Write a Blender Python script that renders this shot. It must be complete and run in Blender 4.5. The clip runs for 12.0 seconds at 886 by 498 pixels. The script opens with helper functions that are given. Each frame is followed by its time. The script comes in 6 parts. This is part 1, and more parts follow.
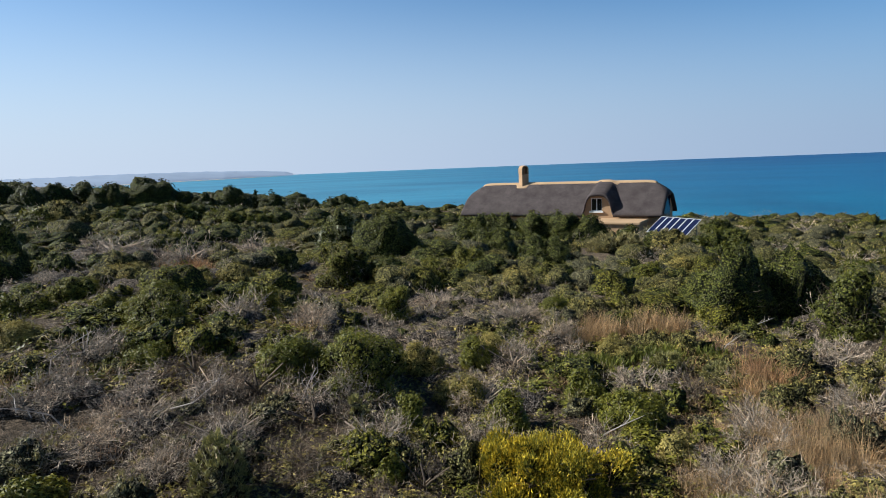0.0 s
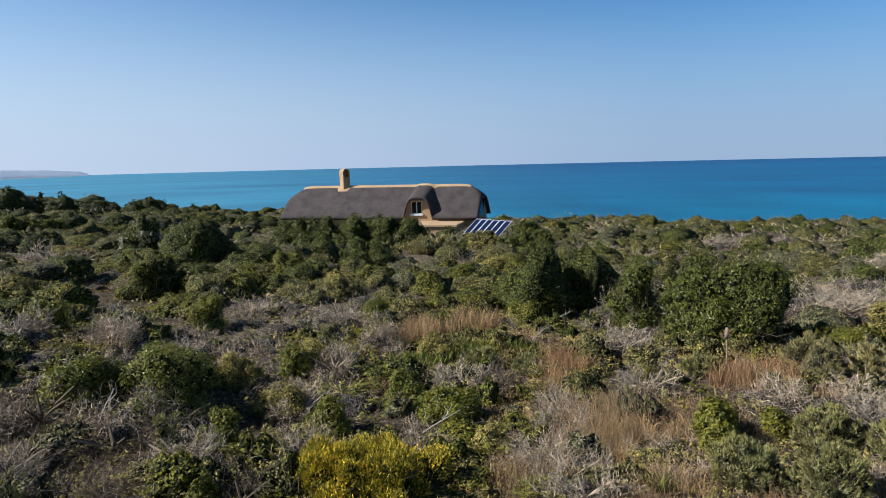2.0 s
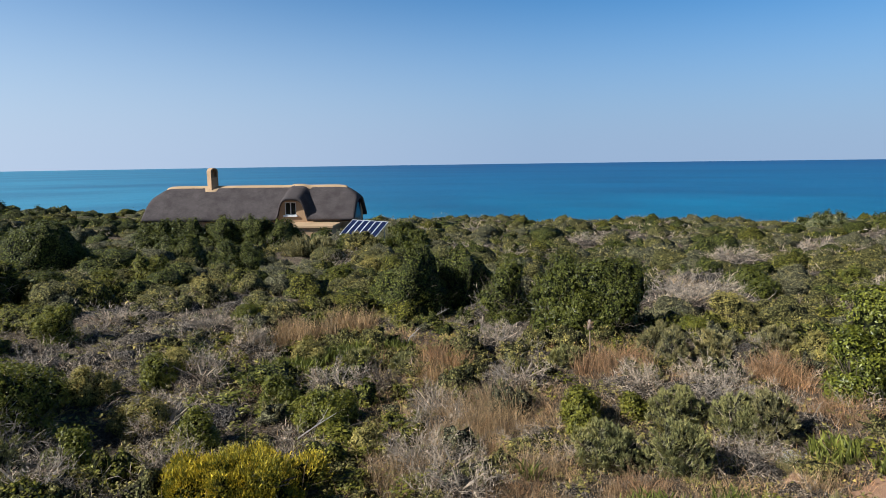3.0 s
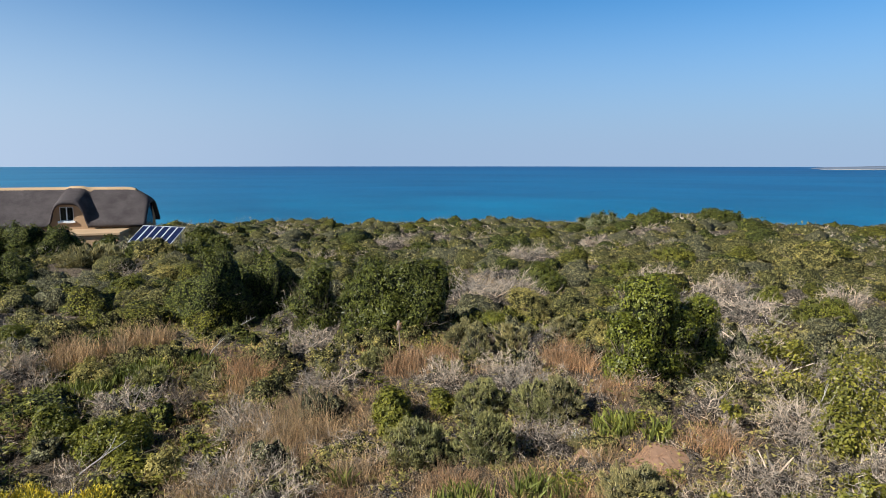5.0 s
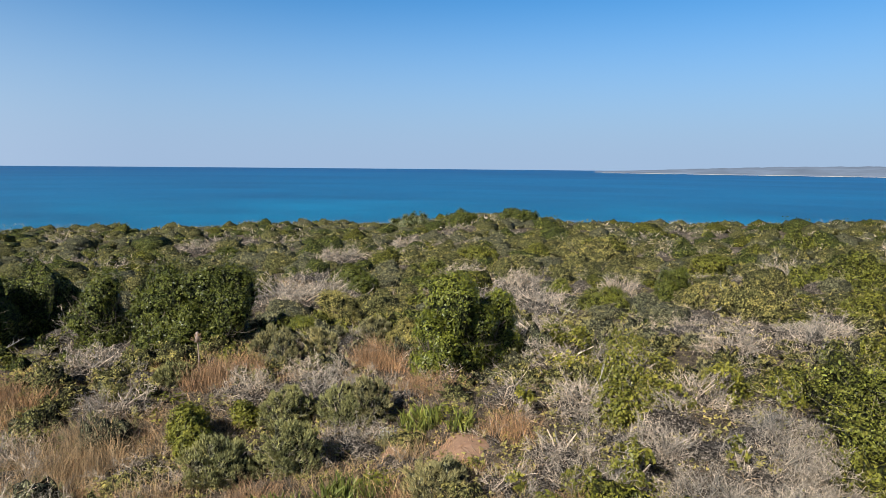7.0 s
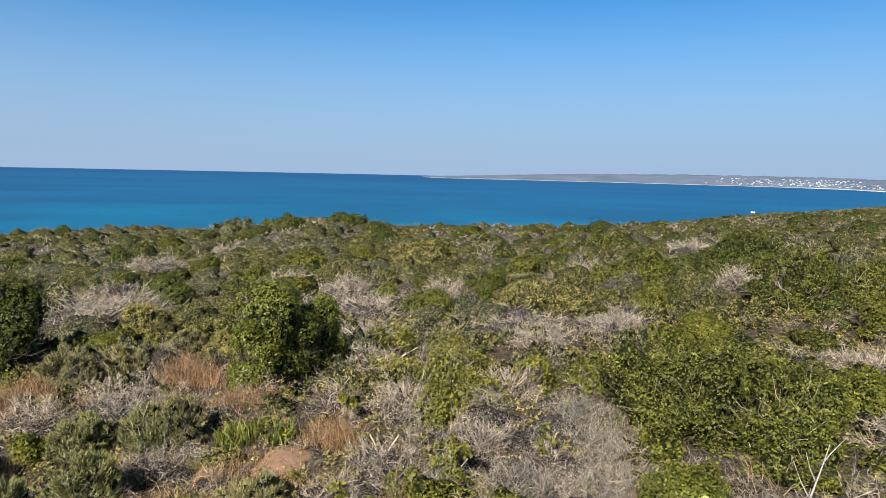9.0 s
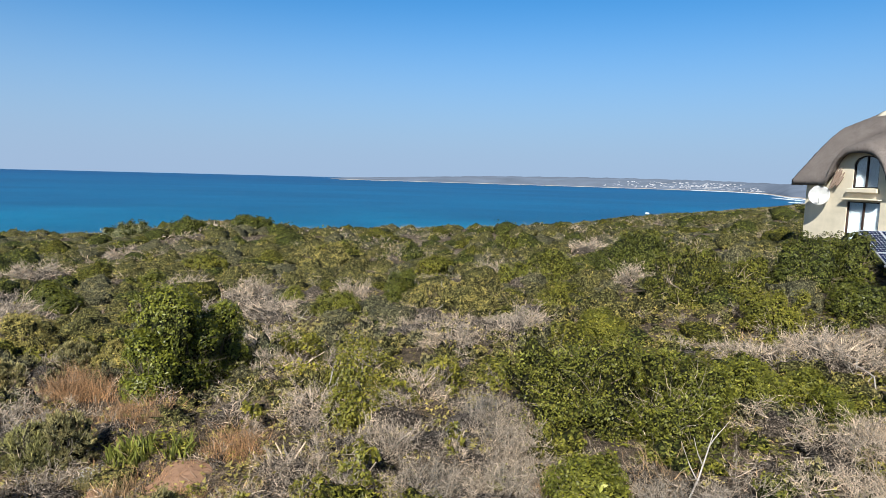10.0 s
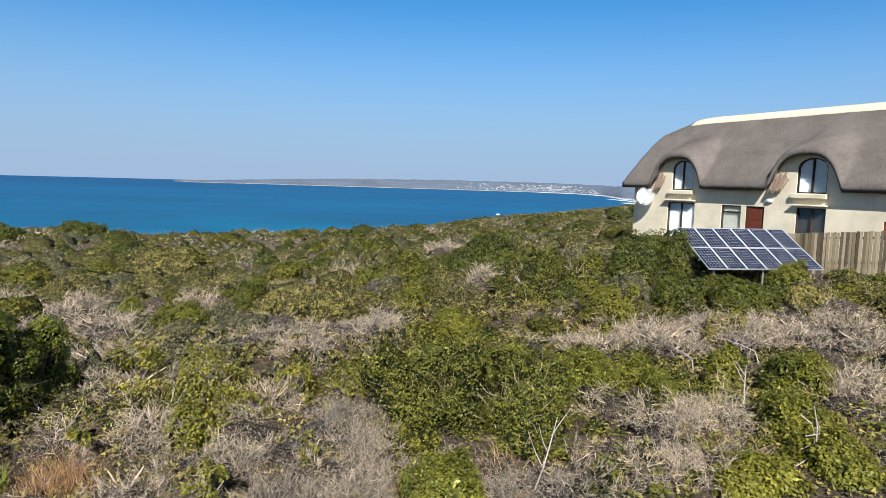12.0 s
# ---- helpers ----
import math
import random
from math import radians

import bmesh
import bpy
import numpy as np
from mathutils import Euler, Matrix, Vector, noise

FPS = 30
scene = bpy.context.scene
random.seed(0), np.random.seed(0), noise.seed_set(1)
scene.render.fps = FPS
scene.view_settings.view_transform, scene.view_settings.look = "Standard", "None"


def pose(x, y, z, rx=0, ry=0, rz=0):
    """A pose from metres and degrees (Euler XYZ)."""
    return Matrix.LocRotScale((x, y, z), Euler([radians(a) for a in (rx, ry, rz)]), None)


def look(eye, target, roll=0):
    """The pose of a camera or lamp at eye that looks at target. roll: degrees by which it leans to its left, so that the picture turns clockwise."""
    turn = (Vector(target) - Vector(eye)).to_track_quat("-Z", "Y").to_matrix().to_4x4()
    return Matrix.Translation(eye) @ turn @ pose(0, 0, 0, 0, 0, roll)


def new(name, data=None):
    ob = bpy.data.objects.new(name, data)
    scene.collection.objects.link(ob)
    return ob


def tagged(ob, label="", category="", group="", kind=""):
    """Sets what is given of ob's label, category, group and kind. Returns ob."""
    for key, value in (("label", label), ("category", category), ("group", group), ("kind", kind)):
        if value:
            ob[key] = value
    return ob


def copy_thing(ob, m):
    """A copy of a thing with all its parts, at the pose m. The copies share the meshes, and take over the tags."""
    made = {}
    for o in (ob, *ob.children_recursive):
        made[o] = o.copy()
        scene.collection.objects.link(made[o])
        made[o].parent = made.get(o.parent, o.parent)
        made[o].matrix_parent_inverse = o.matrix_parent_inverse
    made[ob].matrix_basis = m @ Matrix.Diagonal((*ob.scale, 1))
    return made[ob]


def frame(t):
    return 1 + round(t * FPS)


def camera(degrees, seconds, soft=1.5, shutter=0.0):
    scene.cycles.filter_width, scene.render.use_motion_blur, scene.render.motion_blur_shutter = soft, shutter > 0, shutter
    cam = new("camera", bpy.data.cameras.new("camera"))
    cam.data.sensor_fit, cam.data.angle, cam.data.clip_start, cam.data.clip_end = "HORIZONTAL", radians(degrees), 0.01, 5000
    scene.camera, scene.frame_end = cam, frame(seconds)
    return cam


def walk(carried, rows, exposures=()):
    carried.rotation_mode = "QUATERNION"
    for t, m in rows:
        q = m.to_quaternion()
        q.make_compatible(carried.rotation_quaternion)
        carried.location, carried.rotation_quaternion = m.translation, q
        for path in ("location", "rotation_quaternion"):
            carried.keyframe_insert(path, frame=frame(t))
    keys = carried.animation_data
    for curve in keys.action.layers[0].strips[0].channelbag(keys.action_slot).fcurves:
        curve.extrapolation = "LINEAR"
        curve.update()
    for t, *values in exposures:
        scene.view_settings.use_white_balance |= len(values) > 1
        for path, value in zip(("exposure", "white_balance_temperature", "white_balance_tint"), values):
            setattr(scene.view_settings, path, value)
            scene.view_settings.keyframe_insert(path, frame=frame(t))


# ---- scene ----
# ---------------------------------------------------------------- camera
cam = camera(69.29, 12.0, soft=0.6)
EYE = 4.5          # eye above the ground at the foot of the balcony; z = 0 is that ground
ROWS = [
    (0.0, -0.000, 0.000, 0.000, 11.27, -7.44, 2.24),
    (0.5, 0.028, 0.005, 0.002, 8.36, -7.52, 2.25),
    (1.0, 0.045, 0.009, 0.002, 4.52, -7.58, 1.98),
    (1.5, 0.070, 0.013, 0.004, 0.00, -7.65, 1.70),
    (2.0, 0.107, 0.018, 0.006, -4.42, -7.66, 1.35),
    (2.5, 0.141, 0.015, -0.003, -9.71, -7.73, 1.12),
    (3.0, 0.174, 0.014, -0.012, -15.35, -7.79, 0.80),
    (5.0, 0.234, 0.073, -0.009, -32.32, -7.64, -0.01),
    (5.5, 0.262, 0.083, -0.012, -37.35, -7.64, -0.01),
    (6.0, 0.311, 0.067, -0.017, -41.64, -7.57, -0.11),
    (6.5, 0.388, 0.023, -0.019, -45.52, -7.51, -0.32),
    (8.5, 0.629, -0.153, -0.013, -58.88, -6.94, -1.06),
    (9.0, 0.658, -0.172, -0.014, -63.77, -6.81, -1.24),
    (9.5, 0.673, -0.189, -0.017, -68.12, -6.62, -1.39),
    (10.0, 0.681, -0.216, -0.015, -71.89, -6.45, -1.51),
    (10.5, 0.693, -0.248, -0.012, -75.35, -6.30, -1.57),
    (11.0, 0.712, -0.276, -0.015, -78.57, -6.19, -1.45),
    (11.5, 0.738, -0.299, -0.013, -81.68, -6.06, -1.52),
    (12.0, 0.766, -0.313, -0.014, -84.64, -5.88, -1.55),
]
walk(cam, [(t, pose(x, y, EYE + z, 90 + pitch, roll, yaw)) for t, x, y, z, yaw, pitch, roll in ROWS],
     exposures=[(0.0, 0.54, 5850, 10), (1.5, 0.54, 5730, 10), (3.0, 0.54, 5730, 10), (6.0, 0.66, 5830, 10), (12.0, 0.66, 5850, 10)])

# ---------------------------------------------------------------- light
SUN_ELEVATION, SUN_AZIMUTH = radians(37.0), math.atan2(-0.998, -0.06)   # azimuth as atan2(x, y) of the way to the sun
world = bpy.data.worlds.new("world")
scene.world = world
world.use_nodes = True
wt = world.node_tree
sky = wt.nodes.new("ShaderNodeTexSky")
sky.sky_type, sky.sun_disc = "NISHITA", False
sky.sun_elevation, sky.sun_rotation = SUN_ELEVATION, SUN_AZIMUTH
sky.altitude, sky.air_density, sky.dust_density, sky.ozone_density = 40, 1.0, 0.1, 3.5
wt.nodes["Background"].inputs["Strength"].default_value = 0.064


def wnode(kind, **values):
    n = wt.nodes.new(kind)
    for k, v in values.items():
        n.inputs[k].default_value = v
    return n


# sea haze low over the horizon and a deeper blue away from the sun
way = wnode("ShaderNodeTexCoord").outputs["Generated"]
height = wnode("ShaderNodeSeparateXYZ")
wt.links.new(way, height.inputs[0])
toward = wnode("ShaderNodeVectorMath")
toward.operation = "DOT_PRODUCT"
wt.links.new(way, toward.inputs[0])
toward.inputs[1].default_value = (math.sin(SUN_AZIMUTH), math.cos(SUN_AZIMUTH), 0)


def wrange(src, a, b, c=0.0, d=1.0, smooth="SMOOTHSTEP"):
    n = wt.nodes.new("ShaderNodeMapRange")
    n.interpolation_type = smooth
    for k, v in (("From Min", a), ("From Max", b), ("To Min", c), ("To Max", d)):
        n.inputs[k].default_value = v
    wt.links.new(src, n.inputs["Value"])
    return n.outputs["Result"]


def wmix(fac, p, q, mode="MIX"):
    n = wt.nodes.new("ShaderNodeMix")
    n.data_type, n.blend_type = "RGBA", mode
    for sock, v in ((n.inputs[0], fac), (n.inputs[6], p), (n.inputs[7], q)):
        if isinstance(v, (int, float, tuple)):
            sock.default_value = v
        else:
            wt.links.new(v, sock)
    return n.outputs[2]


tint = wmix(wrange(toward.outputs["Value"], -0.72, 0.55), (0.37, 0.875, 1.11, 1), (1.14, 1.23, 1.21, 1))
tinted = wmix(1.0, sky.outputs["Color"], tint, "MULTIPLY")
haze = wmix(wrange(toward.outputs["Value"], -0.45, 0.7, smooth="LINEAR"), (3.95, 4.9, 6.3, 1), (6.8, 7.5, 8.4, 1))
low = wrange(height.outputs["Z"], 0.0, 0.30, 0.96, 0.0)
zenith = wrange(height.outputs["Z"], 0.26, 0.75, 1.0, 0.24)      # the clear sky deepens overhead, dimmed further out of view to darken shadows
wt.links.new(wmix(1.0, wmix(low, tinted, haze), zenith, "MULTIPLY"), wt.nodes["Background"].inputs["Color"])

sun_data = bpy.data.lights.new("sun", "SUN")
sun_data.energy, sun_data.angle, sun_data.color = 5.0, radians(0.53), (1.0, 0.932, 0.81)
sun = new("sun", sun_data)
to_sun = Vector((math.sin(SUN_AZIMUTH) * math.cos(SUN_ELEVATION), math.cos(SUN_AZIMUTH) * math.cos(SUN_ELEVATION), math.sin(SUN_ELEVATION)))
sun.matrix_world = look(to_sun * 200, (0, 0, 0))


# ---------------------------------------------------------------- materials
class Mat:
    """A node material with a few shorthands."""

    def __init__(self, name, rough=0.8, metal=0.0, spec=0.5):
        self.m = bpy.data.materials.new(name)
        self.m.use_nodes = True
        self.t = self.m.node_tree
        self.b = self.t.nodes["Principled BSDF"]
        self.b.inputs["Roughness"].default_value = rough
        self.b.inputs["Metallic"].default_value = metal
        self.b.inputs["Specular IOR Level"].default_value = spec
        self.coords = self.t.nodes.new("ShaderNodeTexCoord").outputs["Object"]

    def node(self, kind):
        return self.t.nodes.new(kind)

    def link(self, a, b):
        self.t.links.new(a, b)

    def noise(self, scale, detail=4, rough=0.6, coords=None, stretch=None):
        n = self.node("ShaderNodeTexNoise")
        n.inputs["Scale"].default_value, n.inputs["Detail"].default_value, n.inputs["Roughness"].default_value = scale, detail, rough
        src = coords or self.coords
        if stretch:
            mp = self.node("ShaderNodeMapping")
            mp.inputs["Scale"].default_value = stretch
            self.link(src, mp.inputs["Vector"])
            src = mp.outputs["Vector"]
        self.link(src, n.inputs["Vector"])
        return n.outputs["Fac"]

    def place(self):
        return self.node("ShaderNodeNewGeometry").outputs["Position"]

    def ramp(self, fac, stops):
        r = self.node("ShaderNodeValToRGB")
        while len(r.color_ramp.elements) < len(stops):
            r.color_ramp.elements.new(0.5)
        for e, (p, c) in zip(r.color_ramp.elements, stops):
            e.position, e.color = p, c
        self.link(fac, r.inputs["Fac"])
        return r.outputs["Color"]

    def mix(self, fac, a, b, mode="MIX"):
        x = self.node("ShaderNodeMix")
        x.data_type, x.blend_type = "RGBA", mode
        for sock, v in ((x.inputs[0], fac), (x.inputs[6], a), (x.inputs[7], b)):
            if isinstance(v, (int, float, tuple)):
                sock.default_value = v
            else:
                self.link(v, sock)
        return x.outputs[2]

    def color(self, c):
        if isinstance(c, tuple):
            self.b.inputs["Base Color"].default_value = c
        else:
            self.link(c, self.b.inputs["Base Color"])
        return self

    def bump(self, height, strength=0.3, distance=0.02):
        n = self.node("ShaderNodeBump")
        n.inputs["Strength"].default_value, n.inputs["Distance"].default_value = strength, distance
        self.link(height, n.inputs["Height"])
        self.link(n.outputs["Normal"], self.b.inputs["Normal"])
        return self


def leaf_material(name, base, rough=0.55, through_leaf=0.16, patch=0.6, spread=1.0, gloss=0.25):
    """Leaves and twigs: each its own shade round the base colour, patches of paler and darker growth at two scales."""
    m = Mat(name, rough, spec=gloss)

    def shade(k, warm=1.0):
        k = 1 + (k - 1) * spread
        return (base[0] * k * warm, base[1] * k, base[2] * k / warm, 1.0)

    isl = m.node("ShaderNodeNewGeometry").outputs["Random Per Island"]
    col = m.ramp(isl, [(0.0, shade(0.42, 0.95)), (0.45, shade(1.0)), (0.85, shade(1.4, 1.03)), (1.0, shade(1.8, 1.05))])
    p = m.place()
    tone = m.ramp(m.noise(0.8, 3, 0.6, coords=p), [(0.32, (0.55, 0.6, 0.6, 1)), (0.68, (1.4, 1.32, 1.1, 1))])
    small = m.ramp(m.noise(6.0, 2, 0.5, coords=p), [(0.35, (0.72, 0.76, 0.78, 1)), (0.65, (1.25, 1.2, 1.1, 1))])
    col = m.mix(patch, col, tone, "MULTIPLY")
    col = m.mix(patch, col, small, "MULTIPLY")
    m.color(col)
    tr = m.node("ShaderNodeBsdfTranslucent")
    m.link(col, tr.inputs["Color"])
    mx = m.node("ShaderNodeMixShader")
    mx.inputs[0].default_value = through_leaf
    m.link(m.b.outputs[0], mx.inputs[1])
    m.link(tr.outputs[0], mx.inputs[2])
    m.link(mx.outputs[0], m.t.nodes["Material Output"].inputs["Surface"])
    return m.m


def rgb(r, g, b):
    return (r, g, b, 1.0)


LEAF_DARK = leaf_material("dark_leaves", (0.152, 0.152, 0.025))
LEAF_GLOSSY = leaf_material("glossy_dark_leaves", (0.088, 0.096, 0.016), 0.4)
LEAF_TREE = leaf_material("dark_tree_leaves", (0.04, 0.048, 0.012), 0.5)
LEAF_BUSH = leaf_material("leathery_leaves", (0.136, 0.146, 0.018), 0.38, gloss=0.35)
LEAF_BRIGHT = leaf_material("bright_leaves", (0.158, 0.154, 0.021))
LEAF_MID = leaf_material("green_leaves", (0.136, 0.139, 0.019), 0.46)
LEAF_OPEN = leaf_material("large_light_leaves", (0.173, 0.162, 0.026), 0.42)
LEAF_YOUNG = leaf_material("young_yellow_leaves", (0.33, 0.33, 0.07), 0.45, spread=0.5)
LEAF_OLIVE = leaf_material("olive_leaves", (0.275, 0.234, 0.072), 0.7)
LEAF_GREY = leaf_material("grey_green_leaves", (0.27, 0.24, 0.112), 0.75)
LEAF_SILVER = leaf_material("silvery_leaves", (0.15, 0.155, 0.07), 0.35, gloss=0.5)
LEAF_HEATH = leaf_material("heath_sprigs", (0.25, 0.24, 0.098), 0.7)
LEAF_LIME = leaf_material("succulent_leaves", (0.15, 0.165, 0.036), 0.45)
FLOWER_YELLOW = leaf_material("yellow_blossom", (0.52, 0.41, 0.035), 0.7, spread=0.6)
TWIG_GREY = leaf_material("dry_twigs", (0.36, 0.296, 0.243), 0.85, 0.03)
TWIG_PALE = leaf_material("western_twigs", (0.362, 0.302, 0.252), 0.85, 0.04)
TWIG_BROWN = leaf_material("brown_twigs", (0.135, 0.106, 0.083), 0.85, 0.02)
REED_GREY = leaf_material("grey_reed_stems", (0.29, 0.245, 0.205), 0.8, 0.05)
GRASS_TAN = leaf_material("dry_grass_blades", (0.38, 0.262, 0.15), 0.8, 0.15)
GRASS_RUST = leaf_material("rusty_grass_blades", (0.35, 0.212, 0.117), 0.8, 0.15)


def make_ground():
    m = Mat("scrub_ground", 0.95, spec=0.1)
    p = m.place()
    a = m.ramp(m.noise(0.35, 6, 0.65, p), [(0.3, rgb(0.09, 0.074, 0.058)), (0.5, rgb(0.15, 0.122, 0.096)), (0.62, rgb(0.2, 0.162, 0.127)), (0.75, rgb(0.28, 0.19, 0.128))])
    b = m.ramp(m.noise(38.0, 5, 0.75, p), [(0.36, rgb(0.25, 0.24, 0.22)), (0.5, rgb(0.85, 0.84, 0.8)), (0.64, rgb(1.9, 1.85, 1.75))])
    c = m.ramp(m.noise(5.0, 4, 0.7, p), [(0.35, rgb(0.5, 0.5, 0.46)), (0.65, rgb(1.25, 1.2, 1.15))])
    m.color(m.mix(1.0, m.mix(1.0, a, b, "MULTIPLY"), c, "MULTIPLY"))
    m.bump(m.noise(16.0, 8, 0.8, p), 1.0, 0.12)
    return m.m


def make_foliage(name, dark, mid, light, scale=15.0):
    """The closed body of a shrub: small leaf-sized facets, the shade between them painted dark."""
    m = Mat(name, 0.75, spec=0.15)
    p = m.place()
    warp = m.node("ShaderNodeVectorMath")
    warp.operation = "ADD"
    n = m.node("ShaderNodeTexNoise")
    n.inputs["Scale"].default_value = 9.0
    m.link(p, n.inputs["Vector"])
    sc = m.node("ShaderNodeVectorMath")
    sc.operation = "SCALE"
    sc.inputs["Scale"].default_value = 0.12
    m.link(n.outputs["Color"], sc.inputs[0])
    m.link(p, warp.inputs[0])
    m.link(sc.outputs[0], warp.inputs[1])
    v = m.node("ShaderNodeTexVoronoi")
    v.inputs["Scale"].default_value = scale
    m.link(warp.outputs[0], v.inputs["Vector"])
    sep = m.node("ShaderNodeSeparateColor")
    m.link(v.outputs["Color"], sep.inputs[0])
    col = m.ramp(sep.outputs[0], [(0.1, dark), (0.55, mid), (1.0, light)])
    gap_shade = m.ramp(v.outputs["Distance"], [(0.25, rgb(1.1, 1.1, 1.1)), (0.65, rgb(0.25, 0.24, 0.22))])
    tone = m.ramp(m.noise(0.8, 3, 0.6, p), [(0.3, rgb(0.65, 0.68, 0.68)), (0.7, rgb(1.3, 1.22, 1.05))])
    m.color(m.mix(0.7, m.mix(1.0, col, gap_shade, "MULTIPLY"), tone, "MULTIPLY"))
    inv = m.node("ShaderNodeMath")
    inv.operation = "SUBTRACT"
    inv.inputs[0].default_value = 1.0
    m.link(v.outputs["Distance"], inv.inputs[1])
    add = m.node("ShaderNodeMath")
    add.operation = "MULTIPLY_ADD"
    m.link(m.noise(3.5, 3, 0.6, p), add.inputs[0])
    add.inputs[1].default_value = 3.0
    m.link(inv.outputs[0], add.inputs[2])
    m.bump(add.outputs[0], 1.0, 0.07)
    return m.m


def make_sea():
    m = Mat("sea_water", 0.42, spec=0.4)
    p = m.place()
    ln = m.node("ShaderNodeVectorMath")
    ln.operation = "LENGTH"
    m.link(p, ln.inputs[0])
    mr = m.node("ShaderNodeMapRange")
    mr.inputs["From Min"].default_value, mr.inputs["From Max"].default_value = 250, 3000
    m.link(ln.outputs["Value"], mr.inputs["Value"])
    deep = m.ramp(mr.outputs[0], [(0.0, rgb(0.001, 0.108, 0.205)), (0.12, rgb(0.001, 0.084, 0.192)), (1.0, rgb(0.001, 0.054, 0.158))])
    # paler turquoise towards the western bay: sun glare painted into the water colour
    un = m.node("ShaderNodeVectorMath")
    un.operation = "NORMALIZE"
    m.link(p, un.inputs[0])
    dt = m.node("ShaderNodeVectorMath")
    dt.operation = "DOT_PRODUCT"
    m.link(un.outputs["Vector"], dt.inputs[0])
    dt.inputs[1].default_value = (-0.8, 0.6, 0.0)
    sh = m.node("ShaderNodeMapRange")
    sh.interpolation_type = "SMOOTHSTEP"
    sh.inputs["From Min"].default_value, sh.inputs["From Max"].default_value = 0.32, 1.0
    m.link(dt.outputs["Value"], sh.inputs["Value"])
    deep = m.mix(sh.outputs[0], deep, rgb(0.04, 0.2, 0.31))
    # long swells towards the shore, their light and dark painted into the colour
    sep = m.node("ShaderNodeSeparateXYZ")
    m.link(p, sep.inputs[0])
    turn = m.node("ShaderNodeMath")
    turn.operation = "ARCTAN2"
    m.link(sep.outputs[0], turn.inputs[0])
    m.link(sep.outputs[1], turn.inputs[1])
    rings = m.node("ShaderNodeCombineXYZ")
    m.link(ln.outputs["Value"], rings.inputs[0])
    m.link(turn.outputs[0], rings.inputs[1])
    streak = m.noise(1.0, 5, 0.6, rings.outputs[0], (0.0052, 2.4, 1))
    tone = m.ramp(streak, [(0.36, rgb(0.76, 0.83, 0.87)), (0.64, rgb(1.5, 1.38, 1.28))])
    swell = m.noise(1.0, 4, 0.62, rings.outputs[0], (0.021, 5.0, 1))
    bands = m.ramp(swell, [(0.36, rgb(0.8, 0.86, 0.88)), (0.5, rgb(1, 1, 1)), (0.66, rgb(1.2, 1.13, 1.1))])
    near = m.node("ShaderNodeMapRange")
    near.inputs["From Min"].default_value, near.inputs["From Max"].default_value = 1400, 300
    m.link(ln.outputs["Value"], near.inputs["Value"])
    m.color(m.mix(near.outputs[0], m.mix(1.0, deep, tone, "MULTIPLY"), bands, "MULTIPLY"))
    m.bump(m.noise(0.25, 5, 0.6, p, (1, 2.0, 1)), 0.5, 0.8)
    return m.m


def make_thatch(name, dark, light):
    m = Mat(name, 0.95, spec=0.1)
    a = m.ramp(m.noise(0.8, 5, 0.65), [(0.3, dark), (0.7, light)])
    reed = m.noise(9.0, 4, 0.7, stretch=(6.0, 0.8, 0.8))
    b = m.ramp(reed, [(0.3, rgb(0.55, 0.54, 0.53)), (0.7, rgb(1.35, 1.33, 1.3))])
    m.color(m.mix(0.9, a, b, "MULTIPLY"))
    m.bump(reed, 0.8, 0.05)
    return m.m


def make_plaster(name, c, dirt=0.25, coarse=30.0):
    m = Mat(name, 0.9, spec=0.2)
    tone = m.ramp(m.noise(0.7, 6, 0.65), [(0.3, rgb(1 - dirt, 1 - dirt, 1 - 1.15 * dirt)), (0.65, rgb(1.03, 1.02, 1.0))])
    m.color(m.mix(1.0, c, tone, "MULTIPLY"))
    m.bump(m.noise(coarse, 4, 0.6), 0.25, 0.01)
    return m.m


def make_wood(name, a, b, scale=5.0):
    m = Mat(name, 0.7, spec=0.3)
    m.color(m.ramp(m.noise(scale, 5, 0.7, stretch=(5, 5, 0.5)), [(0.3, a), (0.7, b)]))
    m.bump(m.noise(scale * 3, 4, 0.6, stretch=(5, 5, 0.4)), 0.3, 0.005)
    return m.m


def make_planks():
    m = Mat("weathered_fence_wood", 0.85, spec=0.2)
    rnd = m.node("ShaderNodeObjectInfo").outputs["Random"]
    a = m.ramp(rnd, [(0.0, rgb(0.08, 0.062, 0.042)), (0.45, rgb(0.21, 0.17, 0.112)), (1.0, rgb(0.36, 0.3, 0.205))])
    g = m.ramp(m.noise(4.0, 5, 0.7, stretch=(8, 8, 0.6)), [(0.3, rgb(0.6, 0.58, 0.56)), (0.7, rgb(1.2, 1.18, 1.15))])
    m.color(m.mix(1.0, a, g, "MULTIPLY"))
    m.bump(m.noise(12.0, 4, 0.6, stretch=(8, 8, 0.5)), 0.3, 0.006)
    return m.m


def make_solar():
    m = Mat("solar_cell_glass", 0.12, spec=0.07)
    m.color(m.ramp(m.noise(3.0, 3), [(0.3, rgb(0.008, 0.012, 0.035)), (0.7, rgb(0.014, 0.02, 0.055))]))
    m.b.inputs["Coat Weight"].default_value = 0.0
    return m.m


def plain(name, c, rough=0.6, metal=0.0, spec=0.4, vary=0.12, scale=4.0):
    m = Mat(name, rough, metal, spec)
    m.color(m.mix(1.0, c, m.ramp(m.noise(scale, 5, 0.65), [(0.3, rgb(1 - vary, 1 - vary, 1 - vary)), (0.7, rgb(1 + vary * 0.5, 1 + vary * 0.5, 1 + vary * 0.5))]), "MULTIPLY"))
    return m.m


